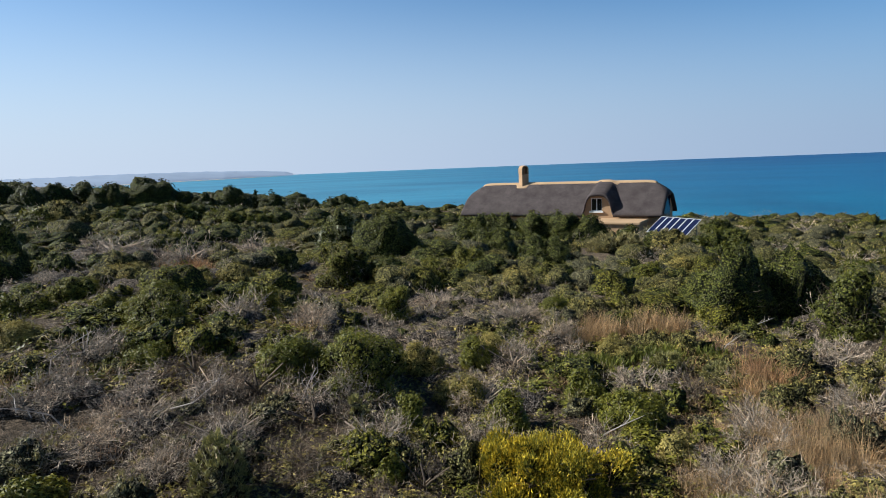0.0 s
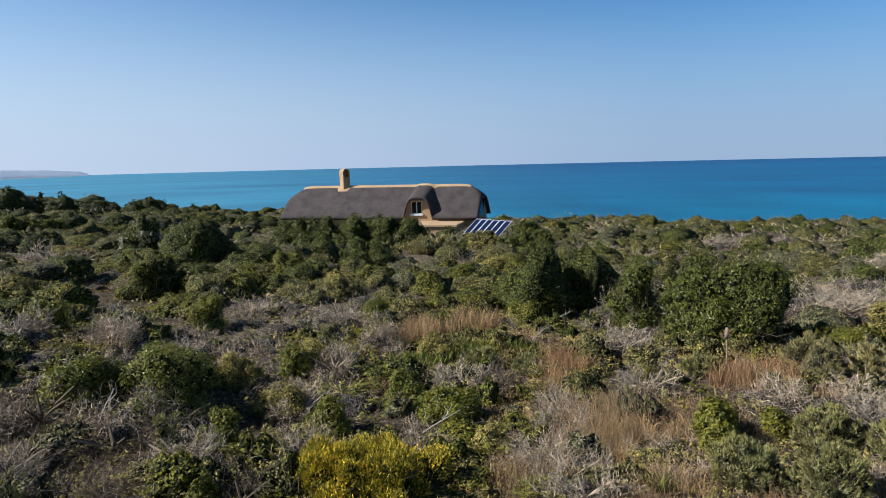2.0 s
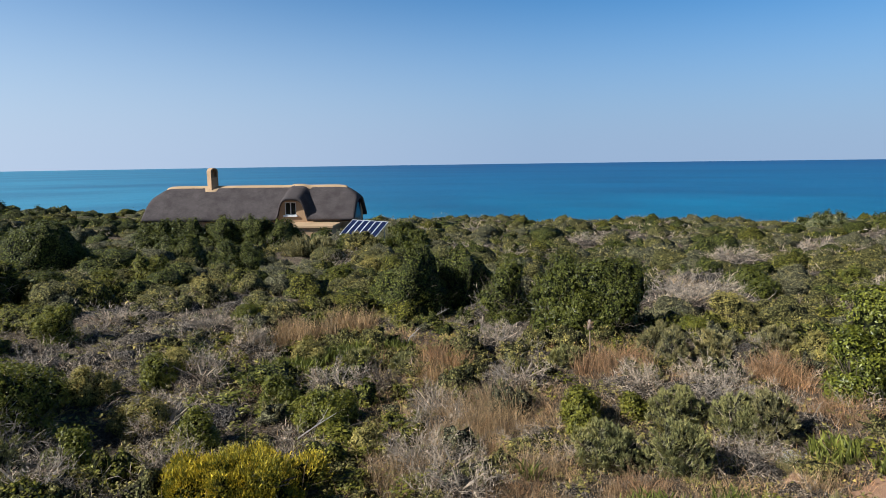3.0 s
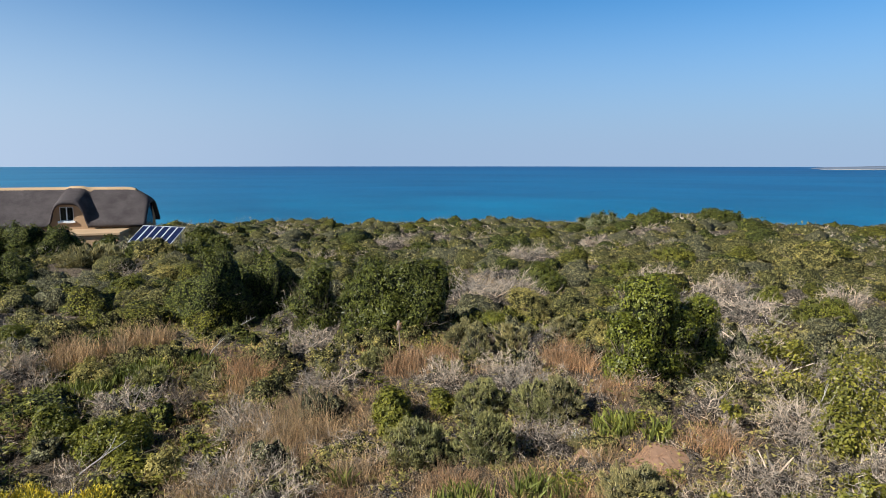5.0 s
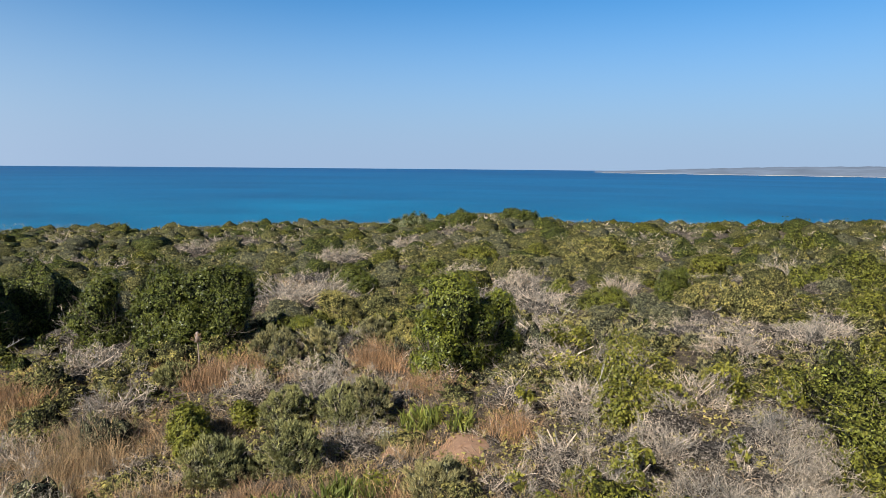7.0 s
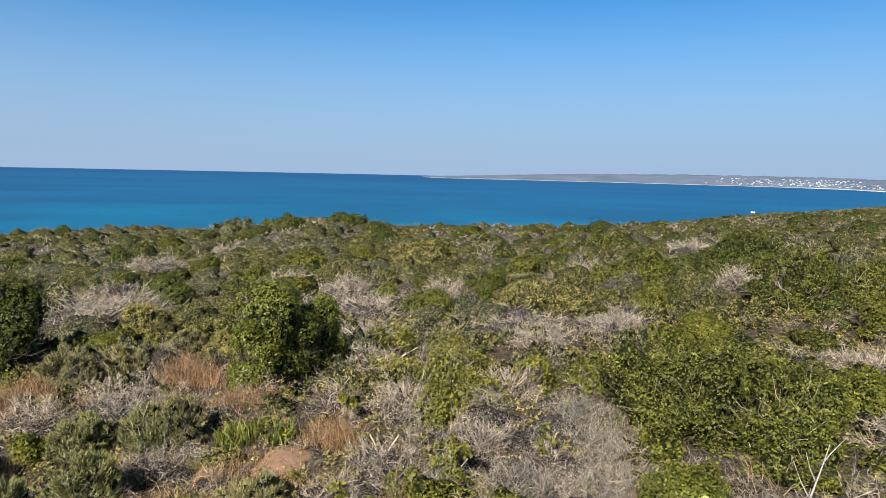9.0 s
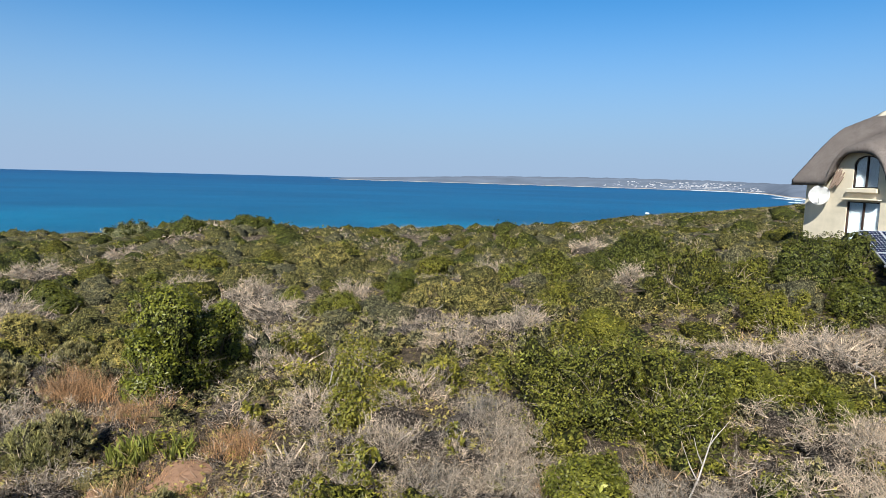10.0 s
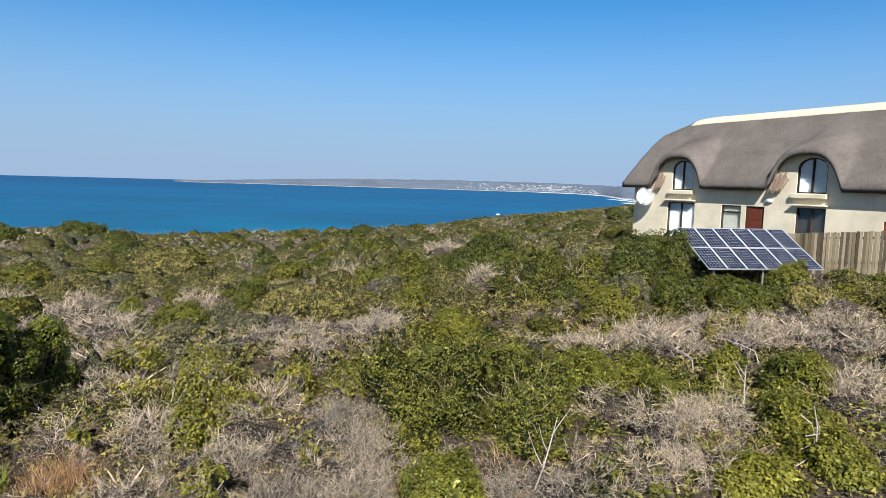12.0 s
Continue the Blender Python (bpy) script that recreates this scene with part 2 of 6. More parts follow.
def make_glass():
    m = Mat("window_glass", 0.03, spec=0.5)
    m.color(rgb(0.9, 0.95, 0.95))
    m.b.inputs["Transmission Weight"].default_value = 1.0
    m.b.inputs["IOR"].default_value = 1.45
    return m.m


GROUND, SEA, THATCH = make_ground(), make_sea(), make_thatch("weathered_thatch", rgb(0.145, 0.123, 0.11), rgb(0.215, 0.188, 0.17))
THATCH_DARK = make_thatch("old_dark_thatch", rgb(0.06, 0.05, 0.05), rgb(0.11, 0.095, 0.092))
CREAM = make_plaster("cream_plaster", rgb(0.76, 0.67, 0.51))
TAN = make_plaster("tan_plaster", rgb(0.46, 0.305, 0.18))
RIDGE_CREAM = make_plaster("cement_ridge", rgb(0.66, 0.6, 0.47), 0.14)
RIDGE_TAN = make_plaster("tan_cement_ridge", rgb(0.48, 0.33, 0.195), 0.15)
DARK_WOOD = make_wood("dark_stained_wood", rgb(0.025, 0.014, 0.01), rgb(0.06, 0.03, 0.02))
FRAME_WOOD = make_wood("black_stained_wood", rgb(0.012, 0.009, 0.008), rgb(0.028, 0.018, 0.014))
RED_WOOD = make_wood("red_brown_door_wood", rgb(0.09, 0.02, 0.012), rgb(0.16, 0.04, 0.022))
PLANK = make_planks()
CELL = make_solar()
# crown insides: the shade among leaves and twigs is put into these colours
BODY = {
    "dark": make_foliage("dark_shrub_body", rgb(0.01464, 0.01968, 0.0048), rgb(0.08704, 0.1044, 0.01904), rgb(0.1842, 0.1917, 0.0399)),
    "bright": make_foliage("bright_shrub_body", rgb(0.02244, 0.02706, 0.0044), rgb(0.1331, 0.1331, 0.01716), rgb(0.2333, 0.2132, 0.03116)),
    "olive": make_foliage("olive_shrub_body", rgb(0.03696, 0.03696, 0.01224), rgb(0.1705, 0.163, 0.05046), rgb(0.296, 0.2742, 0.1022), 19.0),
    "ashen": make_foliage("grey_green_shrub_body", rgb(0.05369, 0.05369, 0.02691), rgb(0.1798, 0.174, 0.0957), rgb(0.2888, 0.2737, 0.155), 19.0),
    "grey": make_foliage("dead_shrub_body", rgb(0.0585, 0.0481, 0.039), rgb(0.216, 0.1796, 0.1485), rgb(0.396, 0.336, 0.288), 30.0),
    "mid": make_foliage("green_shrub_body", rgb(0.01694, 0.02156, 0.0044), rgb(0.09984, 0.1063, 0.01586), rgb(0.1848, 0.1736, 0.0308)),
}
ALU = plain("aluminium_frame", rgb(0.75, 0.76, 0.78), 0.4, 0.6)
BACKING = plain("white_cell_backing", rgb(0.7, 0.72, 0.75), 0.5)
STEEL = plain("galvanised_steel", rgb(0.45, 0.46, 0.47), 0.45, 0.7)
WHITE = plain("white_paint", rgb(0.8, 0.79, 0.76), 0.5)
CURTAIN = plain("pale_curtain_cloth", rgb(0.7, 0.74, 0.78), 0.9)
# near-black colour that stands for the unlit rooms behind the glass
DARKNESS = plain("painted_room_darkness", rgb(0.03, 0.028, 0.026), 0.9)
BLIND = plain("grey_blind", rgb(0.42, 0.40, 0.34), 0.8)
GLASS = make_glass()
SAND = make_plaster("pale_sand", rgb(0.62, 0.5, 0.38), 0.2, 8.0)
PINK_SAND = make_plaster("pink_bare_sand", rgb(0.36, 0.215, 0.135), 0.25, 8.0)
FOAM = plain("sea_foam", rgb(0.85, 0.87, 0.88), 0.8)
# the air's haze over the far hills is mixed into both base colours
FAR_LAND = plain("haze_blue_scrub_hills", rgb(0.16, 0.192, 0.245), 0.95, 0, 0.0, 0.25, 0.006)
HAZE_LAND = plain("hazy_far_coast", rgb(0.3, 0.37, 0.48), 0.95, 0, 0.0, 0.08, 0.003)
FAR_WHITE = plain("whitewashed_wall", rgb(0.56, 0.56, 0.57), 0.8)
FAR_ROOF = plain("grey_roof_sheet", rgb(0.3, 0.3, 0.32), 0.8)


# ---------------------------------------------------------------- mesh helpers
def tri_mesh(name, verts, tris, smooth=False):
    me = bpy.data.meshes.new(name)
    verts, tris = np.ascontiguousarray(verts, np.float32), np.ascontiguousarray(tris, np.int32)
    me.vertices.add(len(verts))
    me.vertices.foreach_set("co", verts.ravel())
    me.loops.add(tris.size)
    me.loops.foreach_set("vertex_index", tris.ravel())
    me.polygons.add(len(tris))
    me.polygons.foreach_set("loop_start", np.arange(0, tris.size, tris.shape[1], dtype=np.int32))
    if smooth:
        me.polygons.foreach_set("use_smooth", np.ones(len(tris), bool))
    me.update(calc_edges=True)
    return me


def put(name, me, material, parent=None, label="", m=None):
    if not me.materials:
        me.materials.append(material)
    ob = new(name, me)
    if parent is not None:
        ob.parent = parent
    if m is not None:
        ob.matrix_basis = m
    return tagged(ob, label=label)


def part(name, bm, material, parent=None, label="", smooth=False):
    me = bpy.data.meshes.new(name)
    if smooth:
        for f in bm.faces:
            f.smooth = True
    bm.to_mesh(me)
    bm.free()
    return put(name, me, material, parent, label)


def add_box(bm, lo, hi, bevel=0.0, m=None):
    c, d = (Vector(lo) + Vector(hi)) / 2, Vector(hi) - Vector(lo)
    mat = Matrix.Translation(c) @ Matrix.Diagonal((abs(d.x), abs(d.y), abs(d.z), 1))
    r = bmesh.ops.create_cube(bm, size=1.0, matrix=(m @ mat) if m is not None else mat)
    if bevel > 0:
        edges = list({e for v in r["verts"] for e in v.link_edges})
        bmesh.ops.bevel(bm, geom=edges, offset=bevel, segments=1, affect="EDGES", profile=0.5)


def box(lo, hi, bevel=0.0, m=None):
    bm = bmesh.new()
    add_box(bm, lo, hi, bevel, m)
    return bm


def tube(points, r0, r1=None, sides=8):
    """A tapered tube along points."""
    bm = bmesh.new()
    r1 = r0 if r1 is None else r1
    pts = [Vector(p) for p in points]
    rings = []
    for i, p in enumerate(pts):
        d = (pts[min(i + 1, len(pts) - 1)] - pts[max(i - 1, 0)]).normalized()
        a = d.orthogonal().normalized()
        b = d.cross(a)
        r = r0 + (r1 - r0) * i / max(len(pts) - 1, 1)
        rings.append([bm.verts.new(p + (a * math.cos(k * 2 * math.pi / sides) + b * math.sin(k * 2 * math.pi / sides)) * r) for k in range(sides)])
    for u, v in zip(rings, rings[1:]):
        for k in range(sides):
            bm.faces.new((u[k], u[(k + 1) % sides], v[(k + 1) % sides], v[k]))
    bm.faces.new(rings[0][::-1])
    bm.faces.new(rings[-1])
    return bm


def empty(name, m):
    ob = new(name)
    ob.matrix_basis = m
    return ob


# ---------------------------------------------------------------- lie of the land (polar about the balcony; azimuth in degrees, left positive)
BROW_AZ = np.array([-180, -140, -118, -110, -104, -100, -95, -84, -70, -60, -52, -45, -30, -10, 0, 10, 20, 25, 30, 35, 45, 60, 180.0])
BROW_Z = np.array([-3, -3, -3.2, -3.6, -4.2, -4.8, -6.2, -8.4, -9.6, -9.6, -9.2, -10.4, -11, -10.4, -9.4, -8.2, -6.6, -5.6, -4.2, -3.3, -2.8, -2.6, -3.0])
SHORE_AZ = np.array([-180, -118, -110, -106, -103, -100, -95, -89, -84, -78, -60, 20, 30, 40, 50, 180.0])
SHORE_R = np.array([9000, 9000, 4500, 2300, 1500, 1000, 700, 530, 400, 290, 270, 270, 420, 1100, 9000, 9000.0])
SEA_Z = -25.7


def ground_z(x, y, rough=True):
    """Height of the ground, eye-relative table turned into world z."""
    x, y = np.asarray(x, float), np.asarray(y, float)
    r, az = np.hypot(x, y), np.degrees(np.arctan2(-x, y))
    brow = np.interp(az, BROW_AZ, BROW_Z)
    shore = np.interp(az, SHORE_AZ, SHORE_R)
    z = -4.5 + (brow + 4.5) * np.minimum(r, 110) / 110
    z = z + (SEA_Z - 2 - brow) * np.clip((r - 110) / (shore - 110), 0, 1.4)
    z = z + 1.15 * np.exp(-(((x - 36) ** 2 + (y + 14) ** 2) / (2 * 13.0 ** 2)))
    if rough:
        fade = np.clip((r - 3) / 10, 0, 1)
        z = z + fade * (0.22 * np.sin(x * 0.33 + 1.3) * np.sin(y * 0.29 + 0.4) + 0.1 * np.sin(x * 0.9 + y * 0.55) + 0.06 * np.sin(x * 1.7 - y * 1.9))
        z = z + np.clip((r - 40) / 40, 0, 1) * 0.6 * np.sin(x * 0.11 + 0.7) * np.sin(y * 0.13 + 2.0) * np.clip((400 - r) / 200, 0, 1)
    return z + EYE


def polar(az, r):
    a = np.radians(az)
    return -np.sin(a) * r, np.cos(a) * r


def build_ground():
    az = np.radians(np.arange(0, 360, 1.5))
    rs = np.concatenate([[0.0], np.geomspace(1.0, 30, 44), np.geomspace(31, 160, 50), np.geomspace(165, 4700, 34)])
    A, R = np.meshgrid(az, rs)
    X, Y = -np.sin(A) * R, np.cos(A) * R
    Z = ground_z(X, Y)
    V = np.stack([X.ravel(), Y.ravel(), Z.ravel()], 1)
    n, k = len(az), len(rs)
    i, j = np.meshgrid(np.arange(k - 1), np.arange(n), indexing="ij")
    j2 = (j + 1) % n
    F = np.stack([i * n + j, i * n + j2, (i + 1) * n + j2, (i + 1) * n + j], -1).reshape(-1, 4)[:, ::-1]
    ob = put("ground", tri_mesh("ground", V, F, True), GROUND)
    tagged(ob, "coastal dune ground with dry litter, sloping to the sea", "ground", kind="structure")


build_ground()


def build_sea():
    rs = np.concatenate([[100], np.geomspace(180, 4920, 24)])
    az = np.radians(np.arange(0, 360, 2.0))
    A, R = np.meshgrid(az, rs)
    V = np.stack([(-np.sin(A) * R).ravel(), (np.cos(A) * R).ravel(), np.full(A.size, SEA_Z + EYE)], 1)
    n, k = len(az), len(rs)
    i, j = np.meshgrid(np.arange(k - 1), np.arange(n), indexing="ij")
    j2 = (j + 1) % n
    F = np.stack([i * n + j, i * n + j2, (i + 1) * n + j2, (i + 1) * n + j], -1).reshape(-1, 4)[:, ::-1]
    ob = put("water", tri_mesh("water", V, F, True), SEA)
    tagged(ob, "deep blue ocean bay under a clear sky", "sea", kind="structure")


build_sea()


# ---------------------------------------------------------------- far coast
def coast(name, az0, az1, shore_pts, crest_pts, material, label, depth, rough):
    """A far hill range: shoreline distance and crest height given as control values by azimuth."""
    az = np.linspace(az0, az1, 260)
    sr = np.interp(az, [p[0] for p in shore_pts][::-1], [p[1] for p in shore_pts][::-1])
    hz = np.interp(az, [p[0] for p in crest_pts][::-1], [p[1] for p in crest_pts][::-1])
    rows = []
    for f, g in ((-0.02, -0.15), (0.0, 0.0), (0.06, 0.16), (0.2, 0.32), (0.45, 0.62), (0.75, 0.9), (1.0, 1.0), (1.4, 0.6)):
        wob = rough * g * (np.sin(az * 3.1 + f * 5) * 0.5 + np.sin(az * 7.7 + 2 + f * 9) * 0.3 + np.sin(az * 17.0 + f * 3) * 0.2)
        x, y = polar(az, sr + f * depth)
        rows.append(np.stack([x, y, SEA_Z + EYE + np.where(g > 0, g * hz * (1 + wob), g * 10)], 1))
    V = np.concatenate(rows)
    n, k = len(az), len(rows)
    i, j = np.meshgrid(np.arange(k - 1), np.arange(n - 1), indexing="ij")
    F = np.stack([i * n + j, i * n + j + 1, (i + 1) * n + j + 1, (i + 1) * n + j], -1).reshape(-1, 4)
    ob = put(name, tri_mesh(name, V, F, True), material)
    return tagged(ob, label, "coast", kind="structure"), az, sr


SHORE = [(-62.0, 3200), (-63.3, 3100), (-75.4, 2800), (-85.4, 2650), (-95.4, 2500), (-98.5, 2150), (-100.2, 1650), (-101.5, 1550), (-104, 1700), (-120, 2400)]
CREST = [(-62.0, 2), (-63, 6), (-66, 12), (-70, 22), (-76, 34), (-84, 40), (-90, 40), (-95, 38), (-100, 30), (-104, 26), (-120, 30)]
coast("headland", -62.0, -120.0, SHORE, CREST, FAR_LAND, "low scrub-covered headland across the bay, haze in its colour", 500, 0.05)
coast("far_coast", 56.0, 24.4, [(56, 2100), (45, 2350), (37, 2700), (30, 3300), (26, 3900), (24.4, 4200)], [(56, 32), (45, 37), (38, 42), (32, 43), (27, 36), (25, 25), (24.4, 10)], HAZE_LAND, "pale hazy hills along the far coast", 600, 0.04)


def ribbon(name, pts, material, label, category, wobble=0.0):
    """A thin flat strip of foam or sand: rows of (azimuth, inner radius, outer radius), just over the water."""
    az = np.linspace(pts[0][0], pts[-1][0], 160)
    order = np.argsort([p[0] for p in pts])
    xs = np.array([pts[i][0] for i in order])
    a = np.interp(az, xs, [pts[i][1] for i in order])
    b = np.interp(az, xs, [pts[i][2] for i in order])
    taper = np.clip(np.minimum(az.max() - az, az - az.min()) / (0.3 * (az.max() - az.min())), 0.03, 1) if wobble > 0.15 else 1.0
    b = a + (b - a) * taper * (1 + 1.5 * wobble * np.sin(az * 37))
    w = wobble * (np.sin(az * 9) + np.sin(az * 23 + 1)) * (b - a)
    lift = 0.35
    x0, y0 = polar(az, a + w)
    x1, y1 = polar(az, b + w * 0.4)
    z = np.full(len(az), SEA_Z + EYE + lift)
    V = np.concatenate([np.stack([x0, y0, z], 1), np.stack([x1, y1, z + 0.6], 1), np.stack([x0, y0, z - 1.2], 1), np.stack([x1, y1, z - 1.2], 1)])
    n = len(az)
    i = np.arange(n - 1)
    F = np.concatenate([np.stack([i, i + 1, n + i + 1, n + i], 1), np.stack([i + 1, i, 2 * n + i, 2 * n + i + 1], 1), np.stack([n + i, n + i + 1, 3 * n + i + 1, 3 * n + i], 1)])
    return tagged(put(name, tri_mesh(name, V, F), material), label, category, kind="structure")


ribbon("beach", [(-62.6, 3070, 3110), (-75.4, 2770, 2810), (-85.4, 2610, 2660), (-95.4, 2440, 2510), (-98.5, 2080, 2160), (-100.2, 1600, 1690), (-101.6, 1480, 1580), (-106, 1500, 1720)], SAND, "thin pale sand beach round the bay", "beach", 0.1)
ribbon("beach", [(52, 2080, 2130), (45, 2290, 2350), (37, 2630, 2700), (30, 3240, 3300), (25.5, 3960, 4000)], SAND, "pale beach below the hazy far coast", "beach", 0.1)
ribbon("surf", [(-93, 2440, 2450), (-96.0, 2300, 2325), (-98.5, 1975, 2020), (-100.2, 1490, 1540), (-101.6, 1360, 1420), (-106, 1400, 1460)], FOAM, "white breaking surf along the beach", "surf", 0.22)
ribbon("surf", [(-99.0, 1440, 1462), (-100.3, 1330, 1365), (-101.4, 1240, 1265)], FOAM, "white line of breaking waves off the beach", "surf", 0.2)
ribbon("surf", [(-100.2, 1120, 1134), (-101.0, 1090, 1116), (-102, 1060, 1080)], FOAM, "white line of breaking waves off the beach", "surf", 0.2)
ribbon("surf", [(-89.5, 549.5, 550.5), (-89.65, 548.5, 550.5), (-89.8, 549.5, 550.5)], FOAM, "small patch of white foam on a rock", "surf", 0.2)


def build_town():
    rng = np.random.default_rng(5)
    protos = []
    for w, d, h, hip in ((9, 7, 3.2, 2.0), (13, 8, 4.6, 1.8), (7, 6, 2.8, 1.6)):
        bm = box((-w / 2, -d / 2, -4), (w / 2, d / 2, h))
        e = empty("seaside_house", Matrix.Identity(4))
        part("wall", bm, FAR_WHITE, e)
        bm = bmesh.new()
        v = [bm.verts.new(p) for p in ((-w / 2 - 0.4, -d / 2 - 0.4, h), (w / 2 + 0.4, -d / 2 - 0.4, h), (w / 2 + 0.4, d / 2 + 0.4, h), (-w / 2 - 0.4, d / 2 + 0.4, h), (-w / 2 + 2, 0, h + hip), (w / 2 - 2, 0, h + hip))]
        for f in ((0, 1, 5, 4), (2, 3, 4, 5), (1, 2, 5), (3, 0, 4), (3, 2, 1, 0)):
            bm.faces.new([v[k] for k in f])
        part("roof", bm, FAR_ROOF, e)
        protos.append(tagged(e, "small whitewashed seaside house with a grey roof", "house", "houses of the town across the bay"))
    first = [True] * 3
    for k in range(270):
        a = -85.6 - 13.0 * rng.beta(2.0, 1.6)
        up = rng.random() ** 1.3
        if abs(a + 92) > 5:
            up *= 0.55
        sr = np.interp(a, [p[0] for p in SHORE][::-1], [p[1] for p in SHORE][::-1])
        hz = np.interp(a, [p[0] for p in CREST][::-1], [p[1] for p in CREST][::-1])
        f = 0.04 + 0.5 * up
        z = SEA_Z + EYE + hz * np.interp(f, [0, 0.06, 0.2, 0.45, 0.75], [0, 0.16, 0.32, 0.62, 0.9])
        x, y = polar(a, sr + f * 500)
        m = pose(x, y, z, 0, 0, a + 90 + rng.uniform(-30, 30)) @ Matrix.Diagonal((rng.uniform(0.5, 1.0), 0.8, rng.uniform(0.4, 0.7), 1))
        i = int(rng.integers(3))
        if first[i]:
            protos[i].matrix_basis, first[i] = m, False
        else:
            copy_thing(protos[i], m)


build_town()


# ---------------------------------------------------------------- thatched houses
class Roof:
    """A half-hipped thatched roof with eyebrow dormers in its front slope. Local frame: x along the ridge, front wall at y = 0,
    back wall at y = depth, z = 0 at the floor."""

    def __init__(self, length, depth, eave, ridge, over=0.45, verge=0.45, ridge_in=1.0, hip=1.25, dormers=(), rise=0.22, square=2.3):
        self.length, self.depth, self.eave, self.ridge, self.over, self.verge = length, depth, eave, ridge, over, verge
        self.ridge_in, self.hip, self.dormers, self.rise, self.square = ridge_in, hip, dormers, rise, square
        self.pitch = (ridge - eave) / (depth / 2 + over)

    def top(self, x, y):
        p = np.abs(y - self.depth / 2)
        z = self.ridge - p * self.pitch - 0.10 * np.sin(np.clip(p / (self.depth / 2 + self.over), 0, 1) * np.pi) * -1.0
        for end in (self.ridge_in - x, x - (self.length - self.ridge_in)):
            h = self.ridge + 0.12 - np.maximum(end, -1.5) * self.hip
            k = 0.28
            z = -k * np.logaddexp(-z / k, -h / k)
        for xc, half, crest in self.dormers:
            u = np.clip(np.abs(x - xc) / half, 0, 1)
            prof = np.maximum(1 - u ** self.square, 0) ** 0.6
            d = self.eave - 0.25 + (crest - self.eave + 0.25) * prof + self.rise * (y + self.over) - 3.0 * (u >= 1)
            k = 0.11
            z = np.where(y < self.depth / 2, k * np.logaddexp(z / k, d / k), z)
        return z

    def under(self, x, y):
        return self.top(x, y) - 0.36

    def build(self, parent, material, label):
        xs = np.arange(-self.verge, self.length + self.verge + 0.001, 0.17)
        xs[-1] = self.length + self.verge
        ys = np.linspace(-self.over, self.depth + self.over, 52)
        X, Y = np.meshgrid(xs, ys, indexing="ij")
        T = self.top(X, Y)
        rng = np.random.default_rng(3)
        T = T + rng.normal(0, 0.008, T.shape)
        edge = np.minimum(np.minimum(X - xs[0], xs[-1] - X), np.minimum(Y - ys[0], ys[-1] - Y))
        T = T - 0.10 * np.clip(1 - edge / 0.16, 0, 1) ** 2
        B = self.top(X, Y) - 0.36 - 0.02
        n, k = X.shape
        V = np.concatenate([np.stack([X, Y, T], -1).reshape(-1, 3), np.stack([X, Y, B], -1).reshape(-1, 3)])
        i, j = np.meshgrid(np.arange(n - 1), np.arange(k - 1), indexing="ij")
        a = (i * k + j).ravel()
        top = np.stack([a, a + k, a + k + 1, a + 1], 1)
        off = n * k
        faces = [top, top[:, ::-1] + off]
        for line in (np.arange(k), (n - 1) * k + np.arange(k)[::-1], np.arange(n)[::-1] * k, np.arange(n) * k + k - 1):
            p, q = line[:-1], line[1:]
            faces.append(np.stack([p, q, q + off, p + off], 1))
        return put("thatch_roof", tri_mesh("thatch_roof", V, np.concatenate(faces), True), material, parent, label)

    def cap(self, parent, material, x0, x1, half=0.42, bumps=(), label="smooth cement ridge capping"):
        """The cement ridge: a bent slab lying on the thatch."""
        xs = np.linspace(x0, x1, 90)
        rows = []
        for side in np.linspace(-1, 1, 9):
            w = np.full(len(xs), half)
            for c, r, add in bumps:
                w = np.where((np.abs(xs - c) < r) & (side < 0), half + add, w)
            y = self.depth / 2 + side * w
            rows.append(np.stack([xs, y, self.top(xs, y) + 0.07 - 0.05 * side ** 4], 1))
        low = [r - np.array([0, 0, 0.3]) for r in rows]
        V = np.concatenate(rows + low)
        n, k = len(xs), len(rows)
        i, j = np.meshgrid(np.arange(k - 1), np.arange(n - 1), indexing="ij")
        a = (i * n + j).ravel()
        t = np.stack([a, a + 1, a + n + 1, a + n], 1)
        off = n * k
        f = [t, t[:, ::-1] + off]
        for line in (np.arange(n)[::-1], (k - 1) * n + np.arange(n), np.arange(k) * n, np.arange(k)[::-1] * n + n - 1):
            p, q = line[:-1], line[1:]
            f.append(np.stack([p, q, q + off, p + off], 1))
        return put("ridge_cap", tri_mesh("ridge_cap", V, np.concatenate(f), True), material, parent, label)


